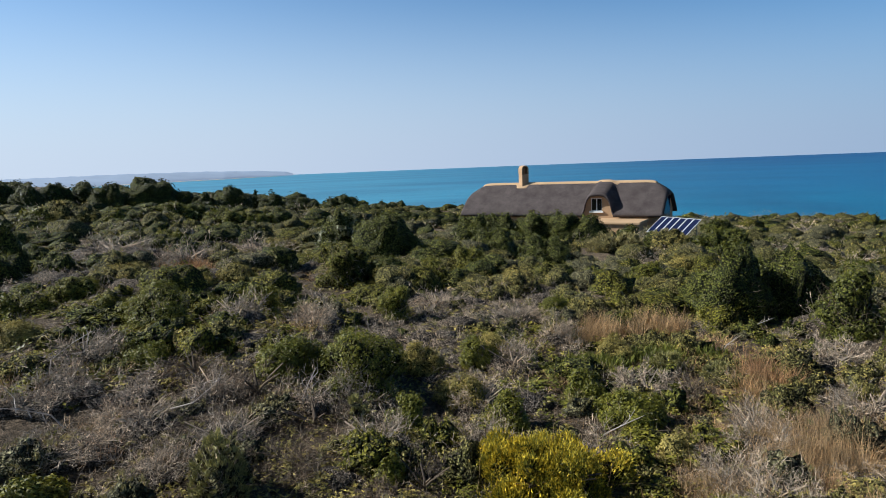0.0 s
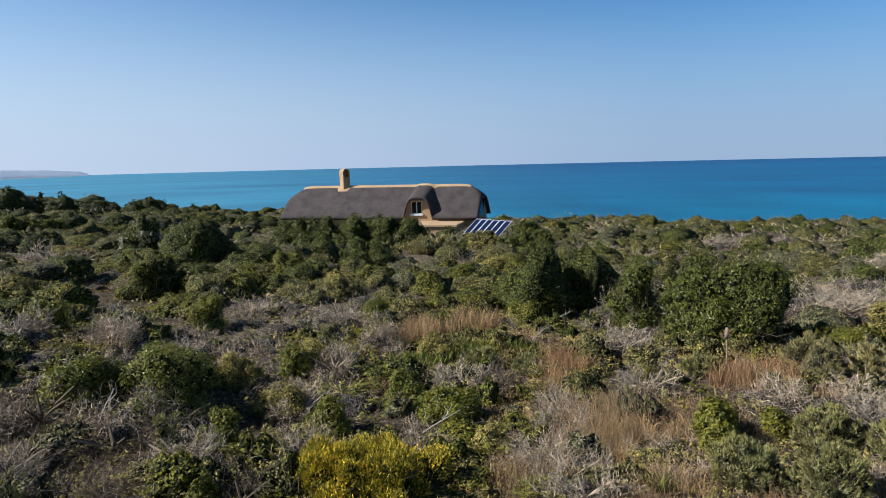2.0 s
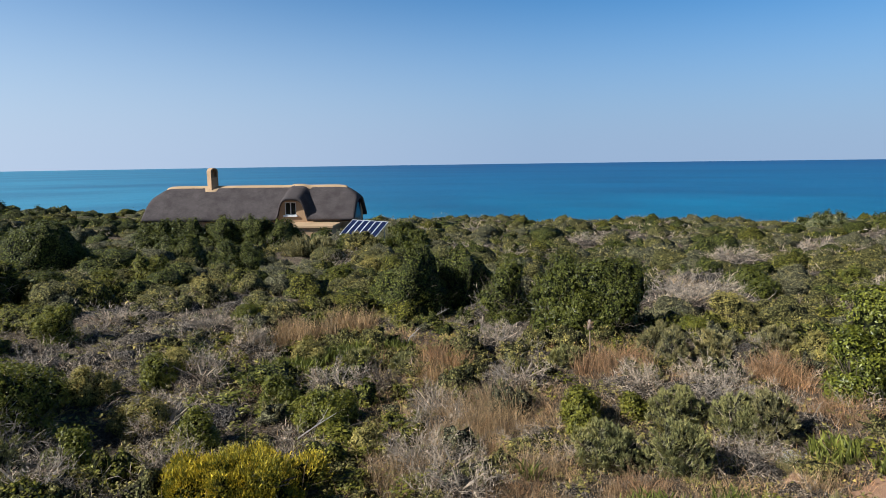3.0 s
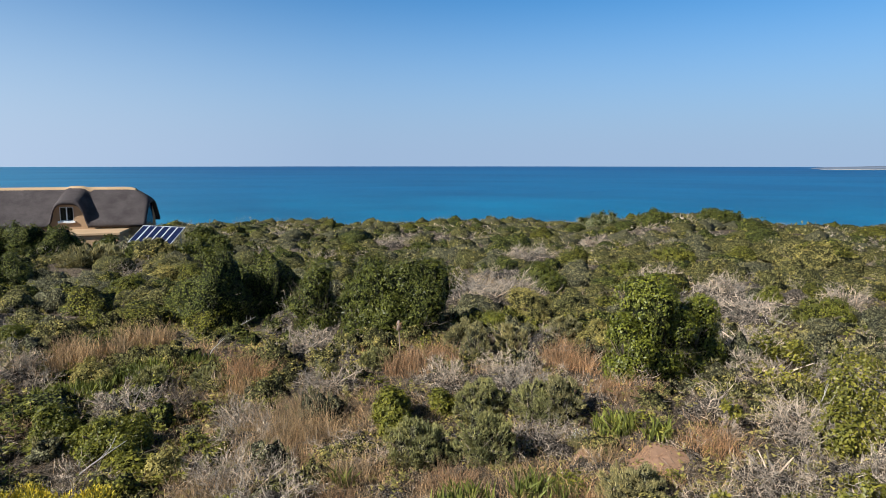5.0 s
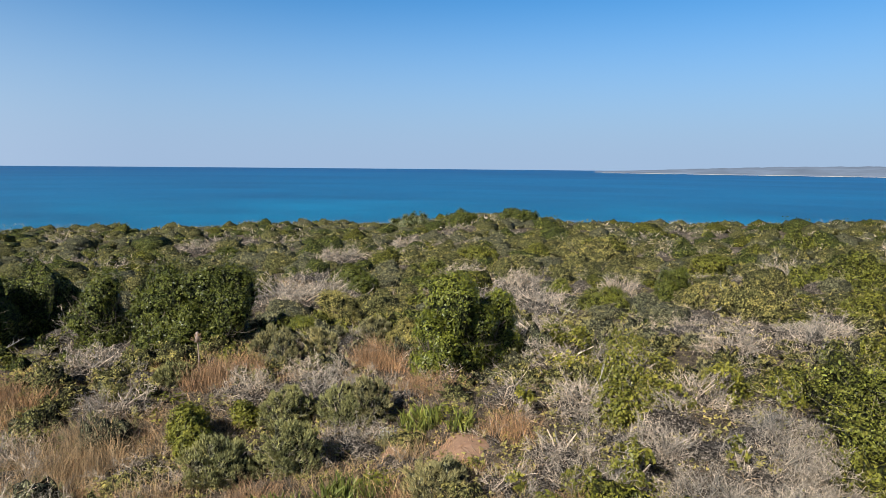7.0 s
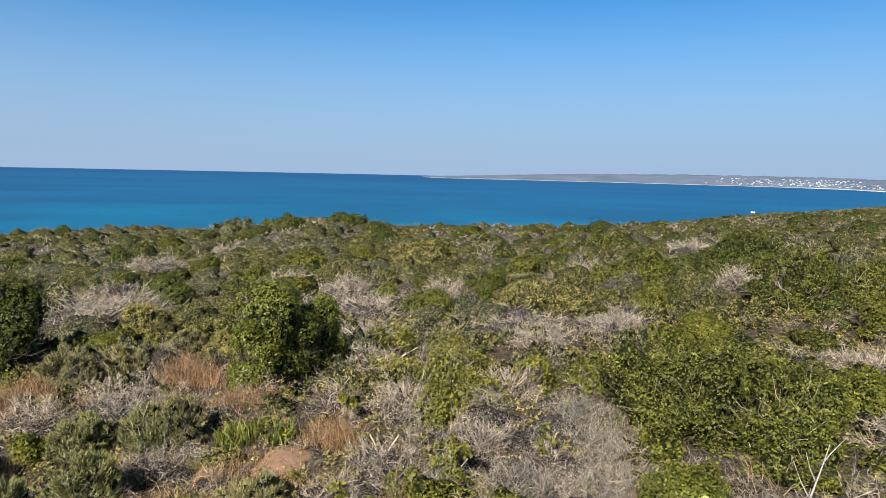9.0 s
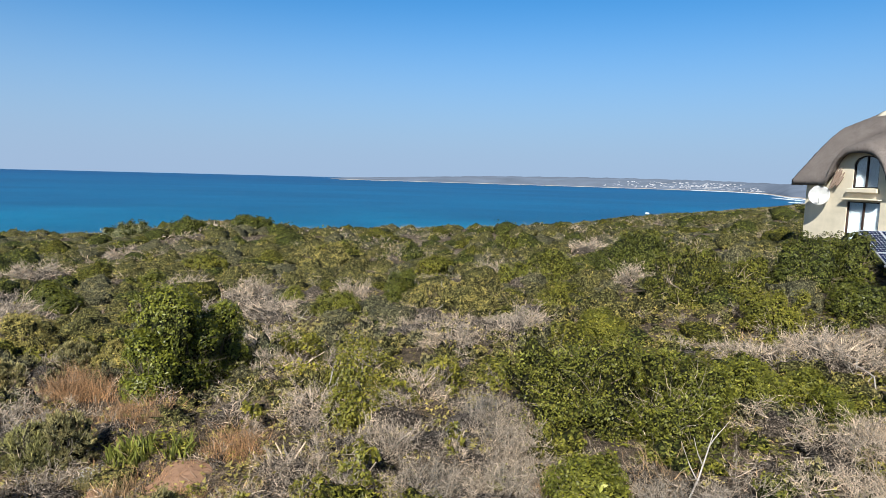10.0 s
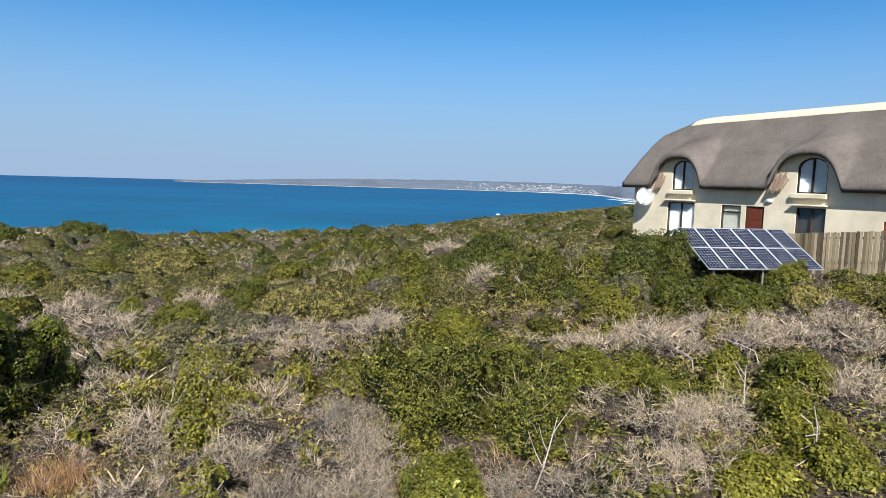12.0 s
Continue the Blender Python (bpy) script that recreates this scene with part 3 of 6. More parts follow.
def wall_panel(parent, roof, y0, y1, openings, material, base=-1.2, label=""):
    """A long wall with real openings (x0, x1, z0, z1, rise of the arch), its head cut to the underside of the thatch."""
    xs = set(np.round(np.arange(0, roof.length, 0.12), 3)) | {roof.length}
    for o in openings:
        xs = {x for x in xs if not (abs(x - o[0]) < 0.05 or abs(x - o[1]) < 0.05)} | {o[0], o[1]}
    xs = sorted(xs)
    bm = bmesh.new()
    ym = (y0 + y1) / 2

    def head(o, x):
        u = (2 * (x - o[0]) / (o[1] - o[0]) - 1)
        return o[3] - o[4] * (1 - math.sqrt(max(0.0, 1 - min(1.0, abs(u)) ** 2)))

    def block(a, b, za, zb, ta, tb):
        v = [bm.verts.new(p) for p in ((a, y0, za), (b, y0, zb), (b, y1, zb), (a, y1, za), (a, y0, ta), (b, y0, tb), (b, y1, tb), (a, y1, ta))]
        for f in ((3, 2, 1, 0), (4, 5, 6, 7), (0, 1, 5, 4), (2, 3, 7, 6), (1, 2, 6, 5), (3, 0, 4, 7)):
            bm.faces.new([v[k] for k in f])

    for a, b in zip(xs, xs[1:]):
        ta, tb = (float(roof.under(np.array(x), np.array(ym))) for x in (a, b))
        za = zb = base
        for o in sorted((o for o in openings if o[0] <= a + 1e-4 and o[1] >= b - 1e-4), key=lambda o: o[2]):
            block(a, b, za, zb, o[2], o[2])
            za, zb = head(o, a), head(o, b)
        block(a, b, za, zb, max(ta, za + 0.01), max(tb, zb + 0.01))
    bmesh.ops.remove_doubles(bm, verts=bm.verts, dist=0.0005)
    return part("wall", bm, material, parent, label)


def end_wall(parent, roof, x0, x1, material, base=-1.2):
    ys = np.linspace(0.26, roof.depth - 0.26, 30)
    xm = np.full(len(ys), (x0 + x1) / 2)
    z = roof.under(xm, ys) + 0.02
    bm = bmesh.new()
    cols = [[bm.verts.new(p) for p in ((x0, y, base), (x1, y, base), (x1, y, t), (x0, y, t))] for y, t in zip(ys, z)]
    for a, b in zip(cols, cols[1:]):
        for k in range(4):
            bm.faces.new((a[k], b[k], b[(k + 1) % 4], a[(k + 1) % 4]))
    bm.faces.new(cols[0])
    bm.faces.new(cols[-1][::-1])
    return part("wall", bm, material, parent)


def arch_points(x0, x1, z0, z1, rise, n=14):
    pts = [(x0, z0), (x1, z0)]
    for k in range(n + 1):
        u = 1 - 2 * k / n
        pts.append(((x0 + x1) / 2 + u * (x1 - x0) / 2, z1 - rise * (1 - math.sqrt(max(0, 1 - u * u)))))
    return pts


def slab(pts, y0, y1):
    bm = bmesh.new()
    a = [bm.verts.new((x, y0, z)) for x, z in pts]
    b = [bm.verts.new((x, y1, z)) for x, z in pts]
    bm.faces.new(a)
    bm.faces.new(b[::-1])
    for k in range(len(pts)):
        bm.faces.new((a[k], b[k], b[(k + 1) % len(pts)], a[(k + 1) % len(pts)]))
    bmesh.ops.recalc_face_normals(bm, faces=bm.faces)
    return bm


def arch_ring(x0, x1, z0, z1, rise, t, y0, y1):
    outer, inner = arch_points(x0, x1, z0, z1, rise), arch_points(x0 + t, x1 - t, z0 + t, z1 - t, max(0.0, rise - t * 0.4))
    bm = bmesh.new()
    rings = [[bm.verts.new((x, y, z)) for x, z in pts] for pts, y in ((outer, y0), (inner, y0), (inner, y1), (outer, y1))]
    n = len(outer)
    for r in range(4):
        p, q = rings[r], rings[(r + 1) % 4]
        for k in range(n):
            bm.faces.new((p[k], p[(k + 1) % n], q[(k + 1) % n], q[k]))
    bmesh.ops.recalc_face_normals(bm, faces=bm.faces)
    return bm


def window(parent, o, name="window", frame_mat=None, backing=None, back_label="", leaves=2, rail=None):
    """Frame, casements with stiles, panes and what hangs behind them, or a dark sheet painted for the unlit room, in an
    opening o of a wall with its face at y = 0.
    """
    x0, x1, z0, z1, rise = o
    frame_mat = frame_mat or DARK_WOOD
    w = part(name, arch_ring(x0, x1, z0, z1, rise, 0.055, 0.05, 0.15), frame_mat, parent, "dark-stained wooden frame")
    step = (x1 - x0 - 0.11) / leaves
    for k in range(leaves):
        a, b = x0 + 0.055 + k * step, x0 + 0.055 + (k + 1) * step
        if k:
            part("mullion", box((a - 0.05, 0.06, z0 + 0.05), (a + 0.05, 0.13, z1 - 0.06), 0.008), frame_mat, w)
        if rail is not None:
            part("rail", box((a, 0.065, rail - 0.035), (b, 0.125, rail + 0.035), 0.006), frame_mat, w)
    pane = part("pane", slab(arch_points(x0 + 0.05, x1 - 0.05, z0 + 0.05, z1 - 0.05, max(0, rise - 0.02)), 0.095, 0.101), GLASS, w)
    pane.visible_shadow = False
    if backing is not None:
        part("backing_sheet", slab(arch_points(x0 + 0.02, x1 - 0.02, z0 + 0.02, z1 - 0.02, rise), 0.17, 0.19), backing, w, back_label)
    return w


def base_floor(parent, L, D, z, name="floor_slab"):
    part(name, box((0.02, 0.27, z - 0.2), (L - 0.02, D - 0.27, z)), DARKNESS, parent)


# ---- the house on the rise, cream walls
def cream_house():
    ax = Vector((-0.83, -0.56, 0)).normalized()
    ay = Vector((-ax.y, ax.x, 0))
    o = Vector((40.2, -8.15, EYE - 2.86))
    m = Matrix((ax.to_4d(), ay.to_4d(), (0, 0, 1, 0), (0, 0, 0, 1))).transposed()
    m.translation = o
    m[3][3] = 1
    h = empty("thatched_house", m)
    tagged(h, "cream thatched two-storey house with two eyebrow dormers", "house", "thatched houses")
    L, D = 26.0, 7.0
    roof = Roof(L, D, 3.28, 7.05, 0.5, 0.55, 1.3, 0.5, dormers=((3.35, 1.72, 4.9), (10.6, 1.72, 4.9), (18.05, 1.72, 4.9)), rise=0.36, square=2.9)
    roof.build(h, THATCH, "grey weathered thatch")
    roof.cap(h, RIDGE_CREAM, 1.1, L - 1.1, 0.4)
    ups = [(c - 0.7, c + 0.7, 2.82, 4.42, 0.42) for c in (3.5, 10.75, 18.2)]
    d1, win, door, d2 = (2.58, 4.42, 0.0, 2.14, 0.0), (6.1, 7.25, 0.85, 2.12, 0.0), (7.52, 8.52, 0.0, 2.12, 0.0), (10.12, 11.5, 0.0, 2.16, 0.0)
    small = (13.9, 15.0, 1.0, 1.75, 0.0)
    wall_panel(h, roof, 0.0, 0.26, ups + [d1, win, door, d2, small], CREAM)
    wall_panel(h, roof, D - 0.26, D, [], CREAM)
    end_wall(h, roof, 0.0, 0.26, CREAM)
    end_wall(h, roof, L - 0.26, L, CREAM)
    base_floor(h, L, D, 0.0)
    base_floor(h, L, D, 2.75, "upper_floor_slab")
    for u in ups:
        window(h, u, "window", FRAME_WOOD, CURTAIN, "pale drawn curtain")
        part("sill", box((u[0] - 0.16, -0.2, u[2] - 0.24), (u[1] + 0.12, 0.1, u[2] - 0.01), 0.03), CREAM, h, "thick cream plastered sill")
    for d, b in ((d1, CURTAIN), (d2, DARKNESS)):
        window(h, d, "glazed_door", backing=b)
        part("canopy", box((d[0] - 0.16, -0.26, d[3] + 0.08), (d[1] + 0.1, -0.002, d[3] + 0.15), 0.015), CREAM, h, "thin plastered ledge")
    window(h, win, "window", backing=BLIND, back_label="lowered grey blind", leaves=1, rail=1.78)
    window(h, small, "window", RED_WOOD, backing=RED_WOOD, leaves=1)
    dr = part("door", box((door[0] + 0.06, 0.08, 0.01), (door[1] - 0.06, 0.13, door[3] - 0.06), 0.006), RED_WOOD, h, "red-brown wooden door")
    for k in range(2):
        for j in range(3):
            part("door_panel", box((door[0] + 0.14 + k * 0.38, 0.066, 0.15 + j * 0.66), (door[0] + 0.44 + k * 0.38, 0.082, 0.68 + j * 0.66), 0.006), RED_WOOD, dr)
    part("door_frame", arch_ring(door[0], door[1], 0.0, door[3], 0, 0.06, 0.04, 0.15), DARK_WOOD, h)
    # frayed reed props under the dormers' cheeks
    for c in (3.5, 10.75):
        bm = bmesh.new()
        rng = random.Random(int(c * 10))
        for k in range(28):
            f = rng.random()
            a = Vector((c - 1.78 + 0.42 * f + rng.uniform(-0.05, 0.05), -0.34 + 0.14 * f + rng.uniform(-0.08, 0.1), 2.86 + 0.2 * f + rng.uniform(-0.16, 0.1)))
            b = a + Vector((0.22 + rng.uniform(-0.08, 0.08), 0.1, 0.84 - 0.3 * f + rng.uniform(-0.2, 0.12)))
            d = (b - a).normalized()
            s = d.cross(Vector((0, 1, 0))).normalized() * 0.026
            q = d.cross(s).normalized() * 0.018
            r0 = [bm.verts.new(a + s * i + q * j) for i, j in ((1, 1), (-1, 1), (-1, -1), (1, -1))]
            r1 = [bm.verts.new(b + s * i + q * j) for i, j in ((1, 1), (-1, 1), (-1, -1), (1, -1))]
            for i in range(4):
                bm.faces.new((r0[i], r0[(i + 1) % 4], r1[(i + 1) % 4], r1[i]))
            bm.faces.new(r0[::-1])
            bm.faces.new(r1)
        part("loose_reed", bm, make_reed, h, "frayed reed ends under the dormer")
    # wall lamp
    lamp = empty("wall_lamp", m @ pose(8.8, 0, 2.42))
    tagged(lamp, "white oval bulkhead lamp on the cream wall", "lamp")
    bm = bmesh.new()
    bmesh.ops.create_uvsphere(bm, u_segments=16, v_segments=10, radius=1.0, matrix=Matrix.Translation((0, -0.07, 0)) @ Matrix.Diagonal((0.18, 0.09, 0.11, 1)))
    part("diffuser", bm, WHITE, lamp, "", True)
    part("back_plate", box((-0.16, -0.05, -0.1), (0.16, 0.0, 0.1), 0.02), STEEL, lamp)
    # dish
    dish = empty("satellite_dish", m @ pose(1.35, 0, 2.25))
    tagged(dish, "white satellite dish on a bracket on the cream wall", "satellite dish")
    bm = bmesh.new()
    rings = []
    for j in range(7):
        r = 0.5 * j / 6
        rings.append([bm.verts.new((r * math.cos(k * math.pi / 12), 0.45 * r * r, r * 1.08 * math.sin(k * math.pi / 12))) for k in range(24)] if j else [bm.verts.new((0, 0, 0))])
    for j in range(6):
        for k in range(24):
            if j == 0:
                bm.faces.new((rings[0][0], rings[1][k], rings[1][(k + 1) % 24]))
            else:
                bm.faces.new((rings[j][k], rings[j + 1][k], rings[j + 1][(k + 1) % 24], rings[j][(k + 1) % 24]))
    bmesh.ops.solidify(bm, geom=bm.faces, thickness=0.012)
    refl = part("reflector", bm, WHITE, dish, "", True)
    refl.matrix_basis = pose(0, -0.5, 0.12, 20, 0, 220)
    part("arm", tube([(0, 0, -0.05), (0, -0.25, -0.05), (0, -0.48, 0.08)], 0.025), STEEL, dish)
    part("wall_bracket", box((-0.08, -0.03, -0.2), (0.08, 0.0, 0.08), 0.008), STEEL, dish)
    part("feed_arm", tube([(0, -0.5, -0.36), (0.4, -0.97, -0.04)], 0.013), STEEL, dish)
    part("feed_horn", tube([(0.4, -0.97, -0.04), (0.34, -0.9, 0.02)], 0.035, 0.045), WHITE, dish)
    return h, m


make_reed = make_wood("frayed_reed", rgb(0.17, 0.105, 0.07), rgb(0.4, 0.31, 0.24), 8.0)
cream_house()


# ---- the far house below the brow, tan walls
def tan_house():
    a = radians(-18.2)
    ax = Vector((math.cos(a), math.sin(a), 0))
    ay = Vector((-ax.y, ax.x, 0))
    L, D, ridge_in = 21.4, 6.6, 1.05
    ridge_end = Vector((8.4, 68.8, 0))
    o = ridge_end - ax * (L - ridge_in) - ay * (D / 2)
    o.z = EYE - 7.95
    m = Matrix((ax.to_4d(), ay.to_4d(), (0, 0, 1, 0), (0, 0, 0, 1))).transposed()
    m.translation = o
    m[3][3] = 1
    h = empty("thatched_house", m)
    tagged(h, "tan thatched house with arched chimney, half hidden in scrub", "house", "thatched houses")
    xd = 15.55
    roof = Roof(L, D, 2.5, 5.6, 0.5, 0.38, ridge_in, 0.85, dormers=((xd - 0.2, 1.5, 4.6),), rise=0.3, square=3.6)
    roof.build(h, THATCH_DARK, "dark weathered thatch")
    roof.cap(h, RIDGE_TAN, 0.9, L - 0.9, 0.26, bumps=((5.85, 0.75, 0.5), (xd + 0.3, 0.9, 0.3)))
    up = (xd - 1.0, xd + 0.15, 2.72, 4.0, 0.0)
    wall_panel(h, roof, 0.0, 0.26, [up, (3.0, 4.6, 0.8, 2.0, 0.0)], TAN, -1.5)
    wall_panel(h, roof, D - 0.26, D, [], TAN, -1.5)
    end_wall(h, roof, 0.0, 0.26, TAN, -1.5)
    end_wall(h, roof, L - 0.26, L, TAN, -1.5)
    base_floor(h, L, D, 0.0)
    base_floor(h, L, D, 2.4, "upper_floor_slab")
    window(h, up, "window", WHITE, DARKNESS, "", 2)
    part("sill", box((up[0] - 0.15, -0.18, up[2] - 0.2), (up[1] + 0.15, 0.05, up[2]), 0.02), WHITE, h, "white window sill")
    window(h, (3.0, 4.6, 0.8, 2.0, 0.0), "window", DARK_WOOD, DARKNESS)
    # gable window, made oversized so that its dark colour stands for the gable's shade
    g = part("gable_window", box((L - 0.02, D / 2 - 1.7, 1.2), (L + 0.05, D / 2 + 1.7, 4.1), 0.01), DARK_WOOD, h, "dark-framed gable window, enlarged to darken the shaded gable")
    part("pane", box((L + 0.045, D / 2 - 1.6, 1.3), (L + 0.06, D / 2 + 1.6, 4.0)), CELL, g)
    # flat-roofed annex before the front wall
    part("annex_wall", box((xd + 0.3, -4.0, -1.5), (L - 1.2, -0.003, 1.75), 0.02), TAN, h)
    part("annex_roof", box((xd + 0.1, -4.2, 1.752), (L - 1.0, -0.003, 1.98), 0.03), RIDGE_TAN, h, "flat tan plastered roof slab")
    # chimney with an arched head
    ch = part("chimney", box((-0.42, -0.42, -1.6), (0.42, 0.42, 0.75), 0.03), TAN, h, "tan plastered chimney with an arched open cowl")
    ch.matrix_basis = pose(5.85, D / 2, 5.85, 0, 0, -38)
    for x in (-0.42, 0.30):
        arch = part("cowl_pier", box((x, -0.42, 0.752), (x + 0.12, -0.28, 1.3)), TAN, ch)
        part("cowl_pier", box((x, 0.28, 0.752), (x + 0.12, 0.42, 1.3)), TAN, ch)
    bm = bmesh.new()
    n = 12
    rings = []
    for k in range(n + 1):
        t = math.pi * k / n
        rings.append([bm.verts.new((x, -math.cos(t) * r, 1.302 + math.sin(t) * r)) for x, r in ((-0.42, 0.42), (0.42, 0.42), (0.42, 0.28), (-0.42, 0.28))])
    for p, q in zip(rings, rings[1:]):
        for k in range(4):
            bm.faces.new((p[k], p[(k + 1) % 4], q[(k + 1) % 4], q[k]))
    bm.faces.new(rings[0][::-1])
    bm.faces.new(rings[-1])
    bmesh.ops.recalc_face_normals(bm, faces=bm.faces)
    part("cowl_arch", bm, TAN, ch)
    # added block that closes the cowl, so that its opening looks dark
    part("cowl_back_block", box((-0.3, -0.27, 0.753), (-0.1, 0.27, 1.52), 0.02), TAN, ch, "tan block added to close the back of the cowl")
    part("cowl_side", box((-0.295, -0.419, 0.753), (0.295, -0.3, 1.3)), TAN, ch)
    part("cowl_side", box((-0.295, 0.3, 0.753), (0.295, 0.419, 1.3)), TAN, ch)
    return h


tan_house()


# ---------------------------------------------------------------- solar arrays
def solar_array(corner, face, rows, cols, w, h, tilt, label, cells=(6, 12), rim=0.025):
    """corner: top corner at the western end; face: the way the panels look, in plan."""
    f = Vector((face[0], face[1], 0)).normalized()
    across = Vector((-f.y, f.x, 0))
    across = -across if across.dot(Vector((-f.y, f.x, 0))) < 0 else across
    down = (f * math.cos(tilt) - Vector((0, 0, 1)) * math.sin(tilt)).normalized()
    m = Matrix((across.to_4d(), (-down).to_4d(), across.cross(-down).to_4d(), (0, 0, 0, 1))).transposed()
    m.translation = corner
    for r in range(3):
        m[3][r] = 0
    m[3][3] = 1
    e = empty("solar_array", m)
    tagged(e, label, "solar panel", "solar arrays in the scrub")
    cells_x, cells_y = cells
    pitch_x, pitch_y = (w - 2 * rim - 0.01) / cells_x, (h - 2 * rim - 0.01) / cells_y
    V, F = [], []
    for i in range(cells_x):
        for j in range(cells_y):
            x0, y0, a, b, c = rim + 0.005 + i * pitch_x, -rim - 0.005 - j * pitch_y, pitch_x - 0.005, pitch_y - 0.005, min(pitch_x, pitch_y) * 0.17 if cells_x > 1 else 0.001
            k = len(V)
            V += [(x0 + c, y0, 0.004), (x0 + a - c, y0, 0.004), (x0 + a, y0 - c, 0.004), (x0 + a, y0 - b + c, 0.004), (x0 + a - c, y0 - b, 0.004), (x0 + c, y0 - b, 0.004), (x0, y0 - b + c, 0.004), (x0, y0 - c, 0.004)]
            F += [(k, k + 7, k + 6, k + 5, k + 4, k + 3, k + 2, k + 1)]
    cell_me = bpy.data.meshes.new("cells")
    cell_me.from_pydata(V, [], F)
    bmb = box((0.012, -h + 0.012, -0.02), (w - 0.012, -0.012, 0.0))
    back_me = bpy.data.meshes.new("backing")
    bmb.to_mesh(back_me)
    bmb.free()
    bmf = bmesh.new()
    for lo, hi in (((0, -rim, -0.035), (w, 0, 0.012)), ((0, -h, -0.035), (w, -h + rim, 0.012)), ((0, -h + rim, -0.035), (rim, -rim, 0.012)), ((w - rim, -h + rim, -0.035), (w, -rim, 0.012))):
        add_box(bmf, lo, hi)
    frame_me = bpy.data.meshes.new("module_frame")
    bmf.to_mesh(frame_me)
    bmf.free()
    for r in range(rows):
        for c in range(cols):
            fr = put("module_frame", frame_me, ALU, e, "", Matrix.Translation((c * (w + 0.02), -r * (h + 0.02), 0)))
            put("backing", back_me, BACKING, fr)
            put("cell_sheet", cell_me, CELL, fr, "dark blue solar cells")
    W, H = cols * (w + 0.02) - 0.02, rows * (h + 0.02) - 0.02
    for y in (-0.25 * H, -0.75 * H):
        part("rail", box((-0.05, y - 0.025, -0.09), (W + 0.05, y + 0.025, -0.04)), STEEL, e)
    inv = m.inverted()
    for x in (0.35, W / 2, W - 0.35):
        for y in (-0.12 * H, -0.92 * H):
            top = m @ Vector((x, y, -0.09))
            gz = float(ground_z(top.x, top.y)) - 0.2
            part("post", tube([inv @ top, inv @ Vector((top.x, top.y, gz))], 0.035), STEEL, e)
    return e


solar_array(Vector((27.1, -7.25, EYE - 1.54)), (-0.965, -0.257), 2, 6, 0.77, 1.385, radians(28.5), "twelve dark blue solar panels on a tilted steel frame")
solar_array(Vector((7.05, 54.1, EYE - 4.78)), (-0.795, -0.6), 1, 6, 0.66, 1.95, radians(35), "six blue solar panels on a tilted frame in scrub", (1, 1), 0.05)


# ---------------------------------------------------------------- fence
def build_fence():
    p0, p1 = Vector((29.5, -11.9, 0)), Vector((27.0, -14.6, 0))
    d = (p1 - p0).normalized()
    p0, length = p0 - d * 1.6, 9.6
    ang = math.degrees(math.atan2(d.y, d.x))
    f = empty("plank_fence", pose(p0.x, p0.y, EYE - 3.75, 0, 0, ang))
    tagged(f, "weathered brown upright plank fence beside the house", "fence")
    rng = random.Random(4)
    meshes = []
    for k in range(4):
        bm = box((-0.052, -0.02, 0), (0.052, 0.02, 1.78 + 0.006 * k), 0.008)
        me = bpy.data.meshes.new("plank")
        bm.to_mesh(me)
        bm.free()
        meshes.append(me)
    n = int(length / 0.115)
    for k in range(n):
        s = k * 0.115
        top = 0.0 + 0.1 * s
        put("plank", rng.choice(meshes), PLANK, f, "", pose(s, rng.uniform(-0.012, 0.012), top + rng.uniform(-0.015, 0.01), 0, rng.uniform(-0.5, 0.5), rng.uniform(-6, 6)))
    for k in range(5):
        s = k * 2.2 + 0.3
        part("post", tube([(s, 0.08, -0.3), (s, 0.08, 1.75 + 0.1 * s)], 0.05), DARK_WOOD, f)
    for z in (0.5, 1.5):
        bm = bmesh.new()
        add_box(bm, (0, 0.022, z), (length, 0.06, z + 0.08), 0, pose(0, 0, 0, 0, -math.degrees(math.atan(0.1)), 0))
        part("rail", bm, DARK_WOOD, f)


build_fence()


# ---------------------------------------------------------------- vegetation
def norm(v):
    return v / np.maximum(np.linalg.norm(v, axis=-1, keepdims=True), 1e-9)


def leaf_shape(rng, p, n, size, slim=0.5, droop=0.2, toss=0.45):
    """Rhombic leaves at p, facing n: verts and triangles."""
    k = len(p)
    nn = norm(n + rng.normal(0, toss, (k, 3)))
    t = norm(np.cross(nn, rng.normal(0, 1, (k, 3))))
    s = np.cross(nn, t)
    ln = size * rng.uniform(0.65, 1.3, (k, 1))
    tip = p + t * ln - nn * ln * droop
    mid = p + t * ln * 0.5
    V = np.stack([p, mid + s * ln * slim * 0.5, tip, mid - s * ln * slim * 0.5], 1).reshape(-1, 3)
    b = np.arange(k)[:, None] * 4
    F = np.concatenate([b + np.array([0, 1, 2]), b + np.array([0, 2, 3])], 1).reshape(-1, 3)
    return V, F


def sliver_shape(rng, p, n, size, slim=0.55, toss=0.45):
    """Small leaves of one triangle each, facing n."""
    k = len(p)
    nn = norm(n + rng.normal(0, toss, (k, 3)))
    t = norm(np.cross(nn, rng.normal(0, 1, (k, 3))))
    s = np.cross(nn, t)
    ln = size * rng.uniform(0.65, 1.35, (k, 1))
    V = np.stack([p - s * ln * slim * 0.5, p + s * ln * slim * 0.5, p + t * ln], 1).reshape(-1, 3)
    return V, np.arange(3 * k).reshape(-1, 3)


